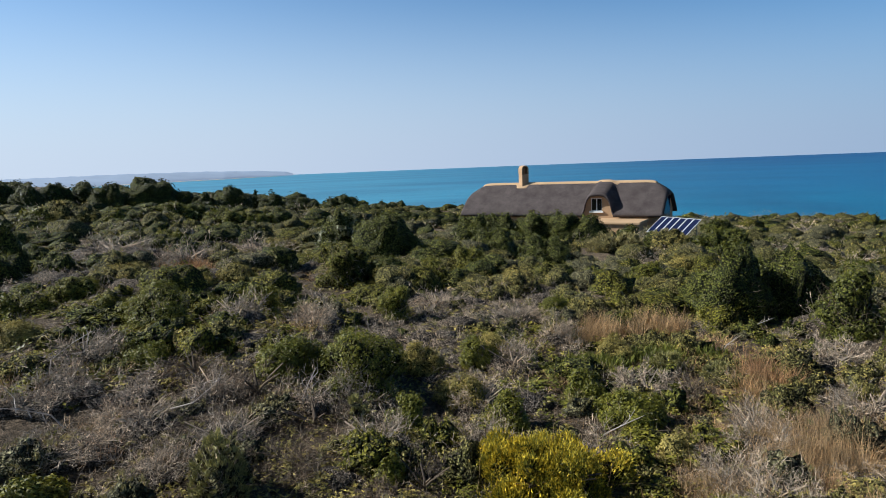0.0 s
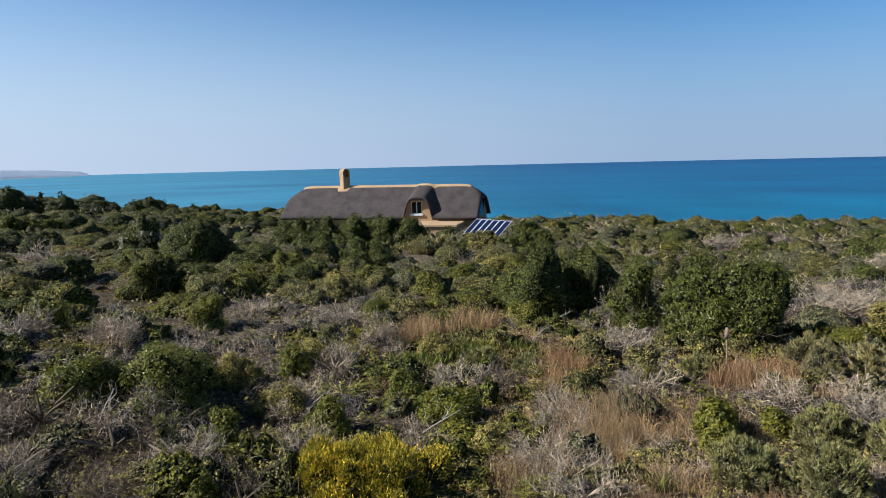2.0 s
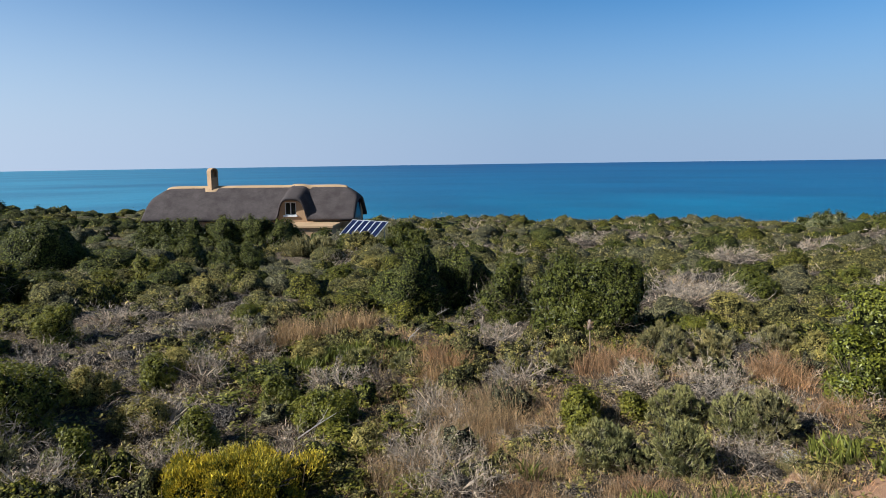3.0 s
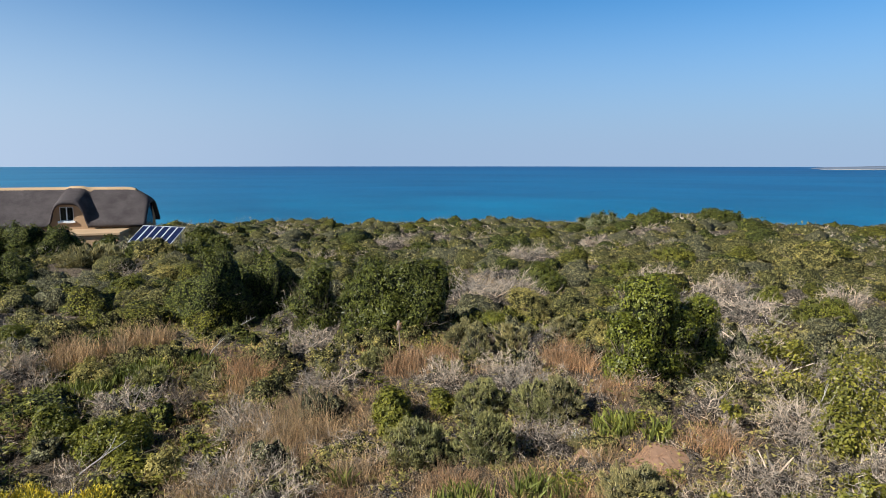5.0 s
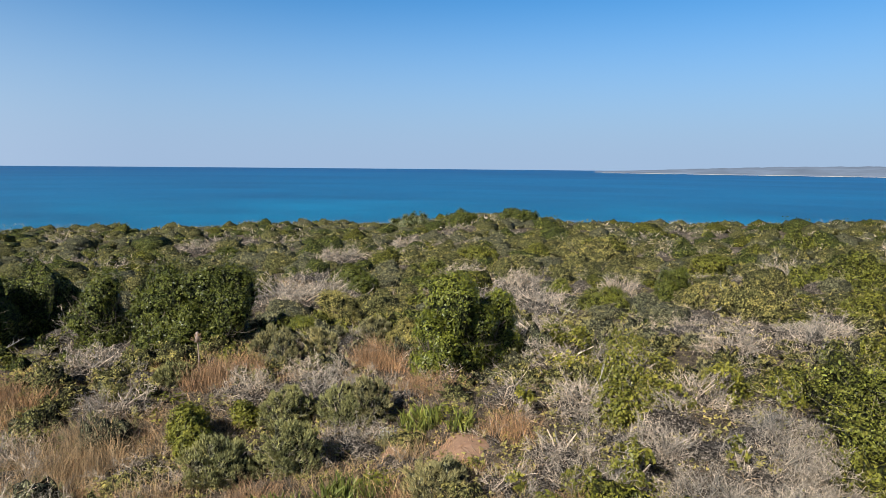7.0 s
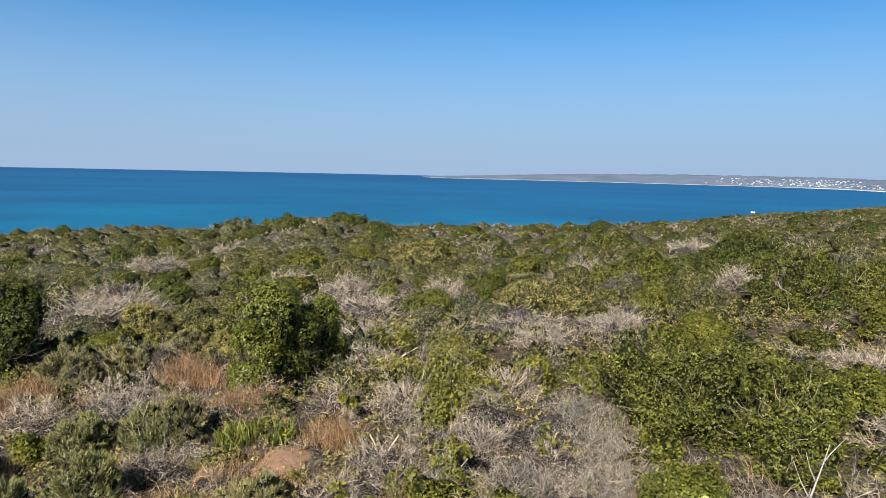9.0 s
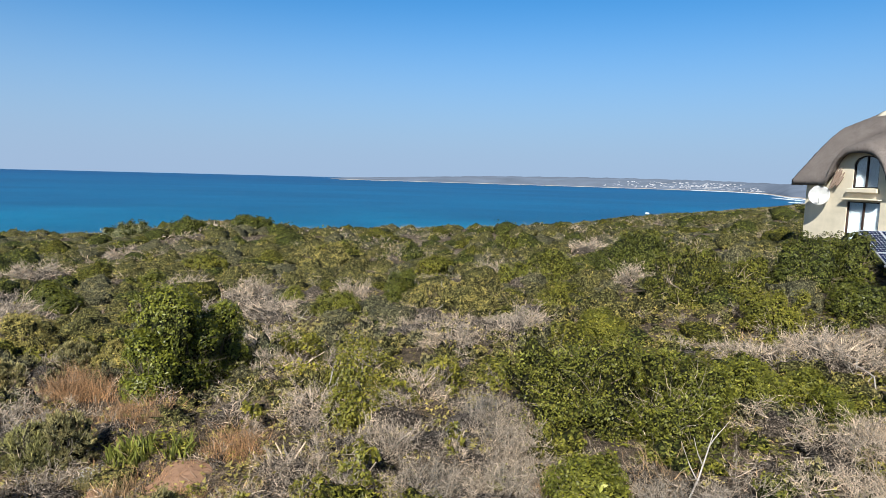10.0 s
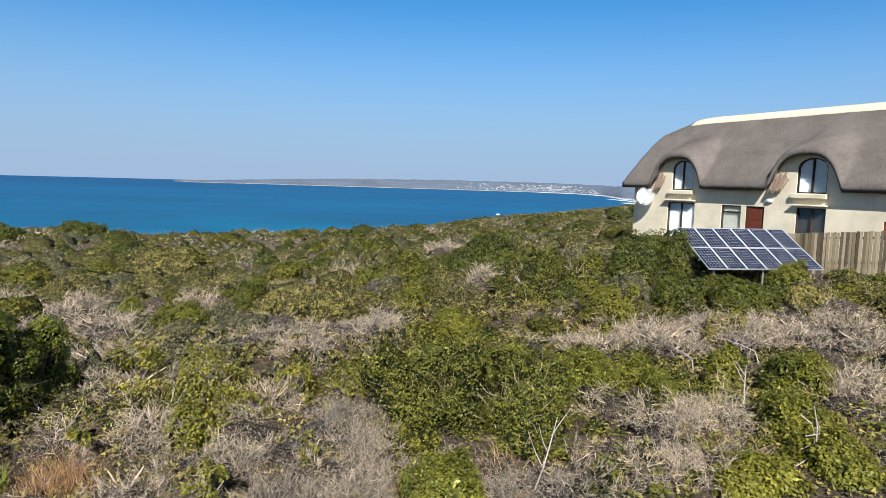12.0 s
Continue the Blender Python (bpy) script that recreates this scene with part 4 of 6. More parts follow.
def spike_shape(rng, p, d, length, width):
    """Thin tapering spikes (twigs, blades, sprigs): one triangle each."""
    k = len(p)
    s = norm(np.cross(d, rng.normal(0, 1, (k, 3)))) * width * rng.uniform(0.7, 1.3, (k, 1))
    V = np.stack([p - s * 0.5, p + s * 0.5, p + d * length], 1).reshape(-1, 3)
    return V, np.arange(3 * k).reshape(-1, 3)


def wand_shape(rng, p, d, length, width, bend=0.5, sag=0.0):
    """Bent twigs or arching blades of two lengths: three triangles each."""
    k = len(p)
    s = norm(np.cross(d, rng.normal(0, 1, (k, 3)))) * width * rng.uniform(0.7, 1.3, (k, 1)) * 0.5
    m = p + d * length * 0.5
    e = m + norm(d + rng.normal(0, bend, (k, 3)) - np.array([0, 0, sag])) * length * 0.5
    V = np.stack([p - s, p + s, m - s * 0.7, m + s * 0.7, e], 1).reshape(-1, 3)
    b = np.arange(k)[:, None] * 5
    F = np.concatenate([b + np.array([0, 1, 3]), b + np.array([0, 3, 2]), b + np.array([2, 3, 4])], 1).reshape(-1, 3)
    return V, F


def crown_lumps(rng, rx, rz, lumps, fat=1.0):
    """The rounded lumps that make up a crown of that radius and height: their centres and radii."""
    q = np.arange(lumps)
    cz = 0.05 + 0.95 * (q + 0.5) / lumps
    ca = q * 2.39996 + rng.uniform(0, 6.28)
    side = np.sqrt(1 - cz ** 2)
    c = np.stack([np.cos(ca) * side, np.sin(ca) * side, cz], 1)
    c = norm(c + rng.normal(0, 0.6 / math.sqrt(lumps), (lumps, 3)))
    c[:, 2] = np.abs(c[:, 2])
    rad = rng.uniform(0.65, 1.7, lumps) / math.sqrt(lumps) * 1.05
    c = c * rng.uniform(0.72, 1.12, (lumps, 1)) * np.array([rx, rx, rz])
    rad = np.minimum(rad * fat * (rx * rx * rz) ** (1 / 3), 0.62 * min(rx, rz))
    c = c - norm(c) * rad[:, None] * 0.85
    wide, high = rx / np.max(np.hypot(c[:, 0], c[:, 1]) + 0.9 * rad), rz / np.max(c[:, 2] + 0.95 * rad)
    return c * np.array([wide, wide, high]), rad * (wide * wide * high) ** (1 / 3)


def lump_body(rng, lumps, full=0.86, around=22, up=10):
    """The closed inside of a crown: a dome that swells out over each of its lumps."""
    c, rad = lumps[0], lumps[1] * full
    A, E = np.meshgrid(np.linspace(0, 2 * np.pi, around, endpoint=False), np.linspace(-0.12, 1.3, up))
    A = A + rng.uniform(-0.3, 0.3, A.shape) * 6.28 / around
    d = np.concatenate([np.stack([np.cos(A) * np.cos(E), np.sin(A) * np.cos(E), np.sin(E)], -1).reshape(-1, 3), [[0, 0, 1]]])
    along = d @ c.T
    away = (c ** 2).sum(1)[None] - along ** 2
    hit = np.where(away < rad ** 2, along + np.sqrt(np.maximum(rad ** 2 - away, 0)), 0).max(1)
    w = np.maximum(hit, 0.6 * np.quantile(hit, 0.6)) * (1 + rng.normal(0, 0.04, len(hit)))
    p = (np.arange(up - 1)[:, None] * around + np.arange(around)).ravel()
    q = (np.arange(up - 1)[:, None] * around + (np.arange(around) + 1) % around).ravel()
    t = (up - 1) * around + np.arange(around)
    F = np.concatenate([np.stack([p, q, q + around], 1), np.stack([p, q + around, p + around], 1),
                        np.stack([t, (up - 1) * around + (np.arange(around) + 1) % around, np.full(around, len(d) - 1)], 1)])
    return d * w[:, None], F


def spray_points(rng, k, rx, rz, lumps, per=9, spread=0.09, gaps=0.0, low=0.04, rough=0.25):
    """Places of leaves, gathered in sprays on the outside of a lumpy crown: the points and the way each spray faces.
    spread: size of a spray against the crown's radius; gaps: share of the crown that stays open; rough: how far
    the sprays stand out of the crown's outline."""
    c, rad = crown_lumps(rng, rx, rz, lumps) if isinstance(lumps, int) else lumps
    size = np.array([rx, rx, rz])
    n_sp = max(4, k // per)
    i = rng.choice(len(rad), int(n_sp * 3.5), p=rad ** 2 / np.sum(rad ** 2))
    u = norm(rng.normal(0, 1, (len(i), 3)) + 0.55 * norm(c[i]))
    p = c[i] + u * rad[i][:, None] * rng.uniform(1 - 1.1 * rough, 1 + 0.6 * rough, (len(i), 1))
    reach = (np.linalg.norm(p[:, None] - c[None], axis=2) / rad[None]).min(1) if len(rad) * len(i) < 3e6 else np.ones(len(i))
    ok = (reach > 0.7) & (p[:, 2] > low * rz)
    if gaps:
        g = 0.16 * max(rx, 0.4)
        ok &= field_noise(p[:, 0] + p[:, 2] * 0.7, p[:, 1] - p[:, 2] * 0.5, g, int(rng.integers(1 << 20))) > 0.5 + (gaps - 0.5) * 0.5
    p, u = p[ok][:n_sp], u[ok][:n_sp]
    if not len(p):
        p, u = c[:1], norm(c[:1])
    out = norm(u * 0.7 + norm(p / size) * 0.4 + np.array([0, 0, 0.15]))
    j = rng.integers(0, len(p), k)
    spread = spread * rx
    off = norm(rng.normal(0, 1, (k, 3))) * rng.random((k, 1)) ** 0.5 * spread
    off -= out[j] * np.maximum((off * out[j]).sum(1, keepdims=True), 0) * 0.6
    w = p[j] + off - out[j] * spread * 0.5 * rng.random((k, 1))
    w[:, 2] = np.maximum(w[:, 2], 0.01)
    return w, out[j]


def leafy(rng, k, size, rx=0.5, rz=0.5, lumps=9, slim=0.6, gaps=0.0, per=9, whole=False, spread=None, rough=0.25):
    """A leafy crown. whole: leaves of two triangles."""
    p, n = spray_points(rng, k, rx, rz, lumps, per, spread or max(0.09, 1.8 * size / max(rx, 0.05)), gaps, 0.04, rough)
    return leaf_shape(rng, p, n, size, slim) if whole else sliver_shape(rng, p, n, size, slim * 1.25)


def sprigs(rng, k, length, width, rx=0.5, rz=0.5, lumps=10, up=0.7, per=14):
    """A heath shrub: bunches of thin upright sprigs."""
    p, n = spray_points(rng, k, rx, rz, lumps, per, max(0.08, 0.6 * length / max(rx, 0.05)))
    d = norm(n + np.array([0, 0, up]) + rng.normal(0, 0.42, (k, 3)))
    return spike_shape(rng, p - d * length * 0.3, d, length * rng.uniform(0.6, 1.4, (k, 1)), width)


def twig_cloud(rng, k, length, width, rx, rz, wild=0.6):
    """Loose bent twigs through the inside of a crown."""
    p = norm(rng.normal(0, 1, (k, 3))) * rng.random((k, 1)) ** 0.45
    p[:, 2] = np.abs(p[:, 2])
    d = norm(norm(p) + np.array([0, 0, 0.2]) + rng.normal(0, wild, (k, 3)))
    p = p * np.array([rx, rx, rz])
    return wand_shape(rng, p - d * length * 0.5, d, length * rng.uniform(0.5, 1.4, (k, 1)), width, 0.6)


def dead_shrub(rng, rx, rz, width, limbs=14, twig=0.2, forks=(6, 5, 3)):
    """A leafless shrub: limbs from the foot that fork three times into finer and finer twigs."""
    e = norm(rng.normal(0, 1, (limbs, 3)) * np.array([1, 1, 0.55]))
    e[:, 2] = np.abs(e[:, 2]) + 0.12
    foot = np.concatenate([rng.normal(0, 0.3 * rx, (limbs, 2)), np.zeros((limbs, 1))], 1)
    end = e * rng.uniform(0.5, 0.85, (limbs, 1)) * np.array([rx, rx, rz])
    d, ln = norm(end - foot), np.linalg.norm(end - foot, axis=1, keepdims=True)
    out = [wand_shape(rng, foot, d, ln, width * 2.0, 0.45)]
    p = foot
    for many, length, wide, wild in zip(forks, (min(rx, 3 * twig) * 0.55, twig, twig * 0.7), (1.3, 1.0, 0.8), (0.6, 0.65, 0.75)):
        i = np.repeat(np.arange(len(p)), many)
        s = p[i] + d[i] * ln[i] * rng.uniform(0.35, 0.95, (len(i), 1))
        d2 = norm(d[i] + rng.normal(0, wild, (len(i), 3)) + np.array([0, 0, 0.12]))
        l2 = length * rng.uniform(0.5, 1.4, (len(i), 1))
        s[:, 2] = np.maximum(s[:, 2], 0.03)
        out.append(wand_shape(rng, s, d2, l2, width * wide, 0.7) if wide > 0.9 else spike_shape(rng, s, d2, l2, width * 1.1))
        p, d, ln = s, d2, l2
    return join(*out)


def join(*pairs):
    V, F, o = [], [], 0
    for v, f in pairs:
        V.append(v)
        F.append(f + o)
        o += len(v)
    return np.concatenate(V), np.concatenate(F)


def tuft(rng, k, length, width, spread=0.25, lean=0.45, sag=0.0):
    """Blades from a common foot; they arch over where sag is given."""
    a, r = rng.uniform(0, 2 * np.pi, k), spread * np.sqrt(rng.random(k))
    p = np.stack([np.cos(a) * r, np.sin(a) * r, np.zeros(k) - 0.03], 1)
    b = a + rng.normal(0, 0.8, k)
    d = norm(np.stack([np.cos(b) * lean * rng.random(k), np.sin(b) * lean * rng.random(k), np.ones(k)], 1) + rng.normal(0, 0.16, (k, 3)))
    ln = length * rng.uniform(0.4, 1.15, (k, 1))
    return wand_shape(rng, p, d, ln, width, 0.35, sag) if sag else spike_shape(rng, p, d, ln, width)


def stand(rng, rad, h, bunches, blades, width, lean=0.5, sag=0.35):
    """A stand of grass: many tufts of unlike height side by side."""
    out = []
    for _ in range(bunches):
        a, r = rng.uniform(0, 6.28), rad * math.sqrt(rng.random()) * 0.9
        v, f = tuft(rng, blades, h * rng.uniform(0.65, 1.1), width, rng.uniform(0.08, 0.22), lean * rng.uniform(0.7, 1.6), sag)
        out.append((v + np.array([math.cos(a) * r, math.sin(a) * r, 0]), f))
    return join(*out)


def mat(rng, rad, h, k, width):
    """A laid mat of fine dry stems, combed over by the wind."""
    a, r = rng.uniform(0, 2 * np.pi, k), rad * np.sqrt(rng.random(k))
    p = np.stack([np.cos(a) * r, np.sin(a) * r, h * 0.55 * (1 - (r / rad) ** 2) * rng.random(k)], 1)
    b = 2.4 * field_noise(p[:, 0], p[:, 1], 0.25, int(rng.integers(1 << 20))) + rng.normal(0, 1.1, k) - 1.6
    d = norm(np.stack([np.cos(b) * 0.8, np.sin(b) * 0.8, rng.uniform(0.35, 1.1, k)], 1))
    return wand_shape(rng, p, d, h * 0.6 * rng.uniform(0.4, 1.4, (k, 1)), width, 0.7, 0.3)


def scatter(name, protos, pos, scale, material, label, category, rng, tall=None, smooth=False):
    """Bakes many copies of a few plant shapes into one mesh of uncountable growth."""
    V, F, o = [], [], 0
    which = rng.integers(0, len(protos), len(pos))
    turn = rng.uniform(0, 2 * np.pi, len(pos))
    tall = rng.uniform(0.8, 1.25, len(pos)) if tall is None else tall
    for i, (pv, pf) in enumerate(protos):
        sel = np.where(which == i)[0]
        if not len(sel):
            continue
        c, s = np.cos(turn[sel])[:, None], np.sin(turn[sel])[:, None]
        sc = scale[sel][:, None]
        x = (pv[:, 0] * c - pv[:, 1] * s) * sc + pos[sel][:, :1]
        y = (pv[:, 0] * s + pv[:, 1] * c) * sc + pos[sel][:, 1:2]
        z = pv[:, 2] * sc * tall[sel][:, None] + pos[sel][:, 2:]
        v = np.stack([x, y, z], -1).reshape(-1, 3)
        f = (pf[None] + (np.arange(len(sel)) * len(pv))[:, None, None]).reshape(-1, 3)
        V.append(v)
        F.append(f + o)
        o += len(v)
    if V:
        tagged(put(name, tri_mesh(name, np.concatenate(V), np.concatenate(F), smooth), material), label, category, kind="stuff")


def field_noise(x, y, s, seed):
    """Smooth pseudo-random field in 0..1, to gather plants of a kind in patches."""
    r = np.random.default_rng(seed)
    v = np.zeros_like(x)
    for k in range(7):
        a, f, ph = r.uniform(0, np.pi * 2), r.uniform(0.6, 1.8) / s, r.uniform(0, 6.3)
        v = v + np.sin((x * np.cos(a) + y * np.sin(a)) * f + ph)
    return 0.5 + v / 7


# ---- the planting: x, y, radius, height of the plants that stand out
PLANTS = []


def plant(kind, *spots):
    PLANTS.extend((kind, *s) for s in spots)


plant("tree", (-52.16, 70.88, 5.35, 4.22), (-60.93, 66.23, 3.65, 3.19), (-59.22, 70.41, 3.96, 3.41), (-64.30, 62.97, 4.10, 3.45),
      (-42.62, 74.70, 3.05, 3.30), (-39.29, 78.74, 2.23, 3.00), (-32.11, 86.21, 3.50, 2.71), (-46.94, 72.06, 2.62, 2.60),
      (-52.42, 75.60, 2.80, 2.89), (-36.19, 82.40, 3.19, 2.28), (-26.11, 86.13, 3.19, 2.66), (-43.94, 71.59, 2.13, 2.67),
      (-67.15, 59.93, 4.10, 3.55), (-58.41, 60.37, 2.55, 3.62), (-52.65, 65.46, 2.55, 3.44), (-42.14, 79.52, 2.28, 2.50))
# the hedge below the tan house and thickets on the brow
plant("dark", (-37.84, 85.87, 2.85, 1.54), (61.79, 50.62, 2.76, 2.31), (84.90, 58.22, 4.00, 2.16), (15.89, 75.95, 2.02, 1.99),
      (-8.13, 51.36, 2.2, 2.5), (-5.62, 51.7, 2.4, 2.9), (-2.85, 50.92, 2.4, 2.9), (-0.52, 50.0, 2.2, 2.9), (1.4, 49.98, 1.9, 2.6),
      (4.57, 56.82, 1.2, 1.9), (11.7, 50.67, 1.6, 2.0), (6.1, 49.7, 1.3, 1.5), (8.7, 49.3, 1.2, 1.45), (9.9, 49.2, 1.2, 2.1),
      (27.2, -6.53, 1.55, 1.81), (29.57, -6.89, 1.56, 1.62))
plant("olive", (39.11, 20.47, 3.3, 1.7), (43.36, 22.08, 3.0, 1.5), (7.5, 49.4, 1.2, 1.4))
plant("pale", (76.94, 73.61, 4.58, 2.42), (29.06, 11.24, 0.68, 1.08))
plant("dark",
      (-24.91, 23.79, 1.13, 2.53), (-35.10, 54.87, 1.82, 1.72), (-11.12, 36.69, 2.11, 2.83), (-9.61, 37.64, 1.24, 1.54), (-8.28, 27.98, 1.41, 1.31),
      (-5.27, 41.68, 1.95, 2.09), (-1.80, 38.18, 2.12, 2.03), (5.60, 24.30, 1.66, 2.92), (7.83, 25.40, 1.76, 2.90), (8.39, 21.49, 1.04, 2.62),
      (9.44, 19.20, 1.12, 2.82), (10.62, 18.08, 1.21, 2.57), (27.69, 47.51, 1.65, 1.24), (21.49, 24.44, 0.92, 1.07), (9.85, 18.61, 1.22, 2.16),
      (28.44, 10.68, 0.77, 1.35), (20.89, 22.98, 0.99, 0.91), (27.34, 10.61, 0.60, 1.33), (34.15, 1.10, 1.73, 2.28), (34.72, -0.07, 1.64, 2.25),
      )
plant("dark",
      (25.55, -5.45, 1.08, 2.24), (26.00, -6.91, 0.88, 2.03), (23.49, -6.49, 1.31, 1.11), (22.19, -8.09, 1.16, 1.03), (13.55, -5.88, 0.54, 0.92),
      (23.26, -13.05, 0.96, 0.74),
      )
plant("olive",
      (-39.88, 44.57, 3.03, 1.88), (-19.15, 38.97, 1.50, 0.87), (-17.06, 21.40, 1.40, 0.90), (-14.73, 22.83, 0.94, 0.67), (-13.54, 23.80, 0.95, 0.80),
      (-13.83, 13.36, 0.67, 0.70), (-0.89, 42.87, 1.84, 1.36), (6.76, 49.03, 1.71, 1.85), (5.73, 37.15, 1.30, 0.93), (-2.22, 26.58, 1.38, 1.08),
      (-3.81, 14.96, 0.69, 0.76), (-2.34, 12.95, 0.71, 0.69), (1.66, 10.62, 0.42, 0.51), (15.06, 18.04, 1.02, 1.49), (5.99, 14.48, 0.38, 0.54),
      (16.60, 19.39, 0.93, 1.08), (14.02, 13.18, 0.67, 0.77), (1.12, 18.25, 0.68, 0.72), (24.79, 6.12, 1.74, 1.65), (25.15, 8.03, 1.12, 1.24),
      )
plant("olive",
      (22.13, -10.21, 0.82, 0.70), (18.69, -6.48, 0.66, 0.87), (-2.20, 16.56, 0.74, 0.68),
      )
plant("bright",
      (-35.61, 44.73, 1.38, 1.57), (-24.10, 34.77, 1.28, 0.88), (-6.50, 28.93, 1.03, 1.29), (-17.22, 19.12, 0.93, 0.85), (-14.22, 16.84, 0.48, 0.69),
      (-17.62, 17.36, 1.17, 0.93), (-9.19, 17.65, 0.46, 1.04), (-7.45, 7.04, 0.56, 0.49), (-5.40, 33.03, 1.44, 1.43), (27.42, 28.25, 0.76, 0.94),
      (6.06, 11.17, 0.49, 0.68), (7.20, 11.06, 0.33, 0.58), (5.82, 10.66, 0.47, 0.93), (42.91, 21.33, 2.51, 1.62), (37.81, 12.57, 1.44, 1.52),
      (34.06, 26.37, 1.66, 0.97), (26.15, 3.32, 0.94, 1.17), (41.17, 13.10, 1.11, 1.09), (20.33, 1.16, 0.63, 0.87), (15.11, -3.31, 0.59, 0.63),
      )
plant("bright",
      (19.80, 0.92, 0.84, 0.89), (21.87, -3.92, 1.21, 1.27), (13.98, -4.93, 0.52, 1.01), (9.90, -4.11, 0.63, 0.49), (11.26, -5.06, 0.52, 0.70),
      (10.26, -5.31, 0.67, 0.62), (9.78, -3.87, 0.62, 0.51),
      )
plant("mid",
      (-35.51, 51.56, 2.66, 1.57), (-30.53, 52.47, 2.59, 1.48), (-28.66, 54.10, 2.10, 1.21), (-40.99, 42.92, 2.04, 1.58), (-10.24, 27.35, 1.55, 2.19),
      (-11.75, 16.21, 1.00, 1.40), (-5.81, 20.10, 0.56, 1.22), (-4.47, 12.58, 1.07, 1.46), (-6.20, 12.44, 0.76, 0.87), (-3.02, 10.84, 0.42, 0.80),
      (-2.75, 8.78, 0.28, 0.51), (-9.75, 12.59, 0.83, 0.57), (0.91, 30.16, 1.18, 1.04), (3.33, 31.64, 1.11, 1.13), (-2.38, 15.85, 0.60, 0.84),
      (-0.70, 22.75, 0.60, 0.73), (-1.27, 11.91, 0.50, 0.73), (1.12, 12.67, 0.82, 0.74), (0.28, 14.33, 0.55, 0.66), (12.46, 16.18, 0.71, 0.72),
      )
plant("mid",
      (0.99, 12.54, 0.90, 0.55), (26.84, 23.77, 1.24, 1.19), (25.24, 14.73, 0.66, 0.82), (23.06, 11.42, 1.11, 0.87), (34.44, 4.81, 1.75, 1.78),
      (34.10, 6.64, 1.47, 1.17), (61.56, 13.13, 1.46, 2.21), (51.11, 0.19, 2.57, 2.21), (25.09, -1.24, 1.46, 2.17), (23.65, 11.57, 1.12, 1.00),
      (13.70, 1.05, 1.66, 1.78), (12.82, -0.87, 1.06, 1.92), (14.47, -2.41, 0.85, 1.07), (9.81, 0.45, 0.76, 0.95), (12.98, -1.19, 0.77, 1.30),
      (28.91, -2.28, 1.72, 1.88), (26.21, -3.77, 1.32, 1.45), (25.51, -11.02, 0.93, 1.01), (14.42, -3.71, 0.36, 0.55), (11.59, -5.33, 0.83, 0.70),
      )
plant("mid",
      (13.22, -6.22, 0.55, 0.92), (13.71, -3.75, 0.36, 0.61), (25.82, -10.63, 0.84, 0.65), (-5.96, 12.90, 0.93, 0.90), (-4.87, 14.02, 0.97, 0.92),
      )
plant("pale",
      (-15.06, 39.58, 1.81, 2.84),
      )
plant("heath",
      (-4.84, 7.66, 0.47, 1.01), (-3.69, 10.28, 0.28, 0.84), (2.38, 17.10, 0.53, 0.60), (3.55, 16.41, 0.52, 0.53), (7.69, 10.44, 0.61, 0.82),
      (8.50, 9.61, 0.60, 0.81), (5.49, 9.30, 0.71, 0.83), (6.53, 8.71, 0.62, 0.96), (7.43, 14.70, 0.62, 0.55), (8.68, 9.64, 0.65, 0.75),
      (7.92, 10.39, 0.54, 0.76), (5.65, 9.32, 0.62, 0.82), (6.54, 8.61, 0.52, 0.95),
      )
plant("ashen",
      (2.93, 45.73, 2.34, 1.46), (8.90, 9.30, 0.61, 0.99), (10.21, 14.16, 0.50, 1.07), (11.55, 14.23, 0.68, 0.91), (7.37, 6.08, 0.70, 0.65),
      (10.33, 14.99, 0.64, 0.96), (13.51, 14.12, 0.68, 0.78),
      )
plant("lime",
      (0.64, 17.12, 0.94, 0.42), (2.21, 18.05, 0.96, 0.42), (3.68, 18.02, 0.53, 0.42), (9.31, 8.20, 0.51, 0.42), (6.44, 6.95, 0.61, 0.42),
      (9.63, 7.49, 0.35, 0.42), (5.10, 7.27, 0.50, 0.36), (3.90, 8.77, 0.18, 0.42),
      )
# the two near (-3, 8) paint dark shade between the thickets as brown twigs
plant("drymound",
      (2.55, 14.81, 0.70, 1.00), (3.37, 12.86, 0.63, 0.83), (-4.09, 8.33, 0.60, 0.62), (-2.91, 7.93, 0.56, 0.40), (-7.97, 11.90, 1.00, 0.87),
      (-6.23, 11.29, 1.01, 0.96), (-4.63, 10.38, 0.91, 0.77), (-4.34, 8.61, 0.91, 0.53), (-2.21, 8.65, 0.67, 0.73), (-5.91, 8.38, 0.74, 0.59),
      )
plant("yellow",
      (-0.45, 9.21, 1.42, 0.89),
      )
plant("grass",
      (4.08, 11.95, 0.91, 0.95), (4.20, 15.66, 0.61, 0.74), (1.87, 9.38, 0.71, 0.82), (1.10, 20.09, 1.09, 0.95), (2.72, 20.84, 0.92, 0.95),
      (0.06, 19.47, 0.86, 0.73), (5.15, 13.09, 0.64, 0.65), (4.18, 11.43, 0.79, 0.95), (4.08, 9.01, 0.55, 0.75), (3.09, 10.75, 0.52, 0.91),
      (8.22, 7.60, 0.27, 0.60),
      )
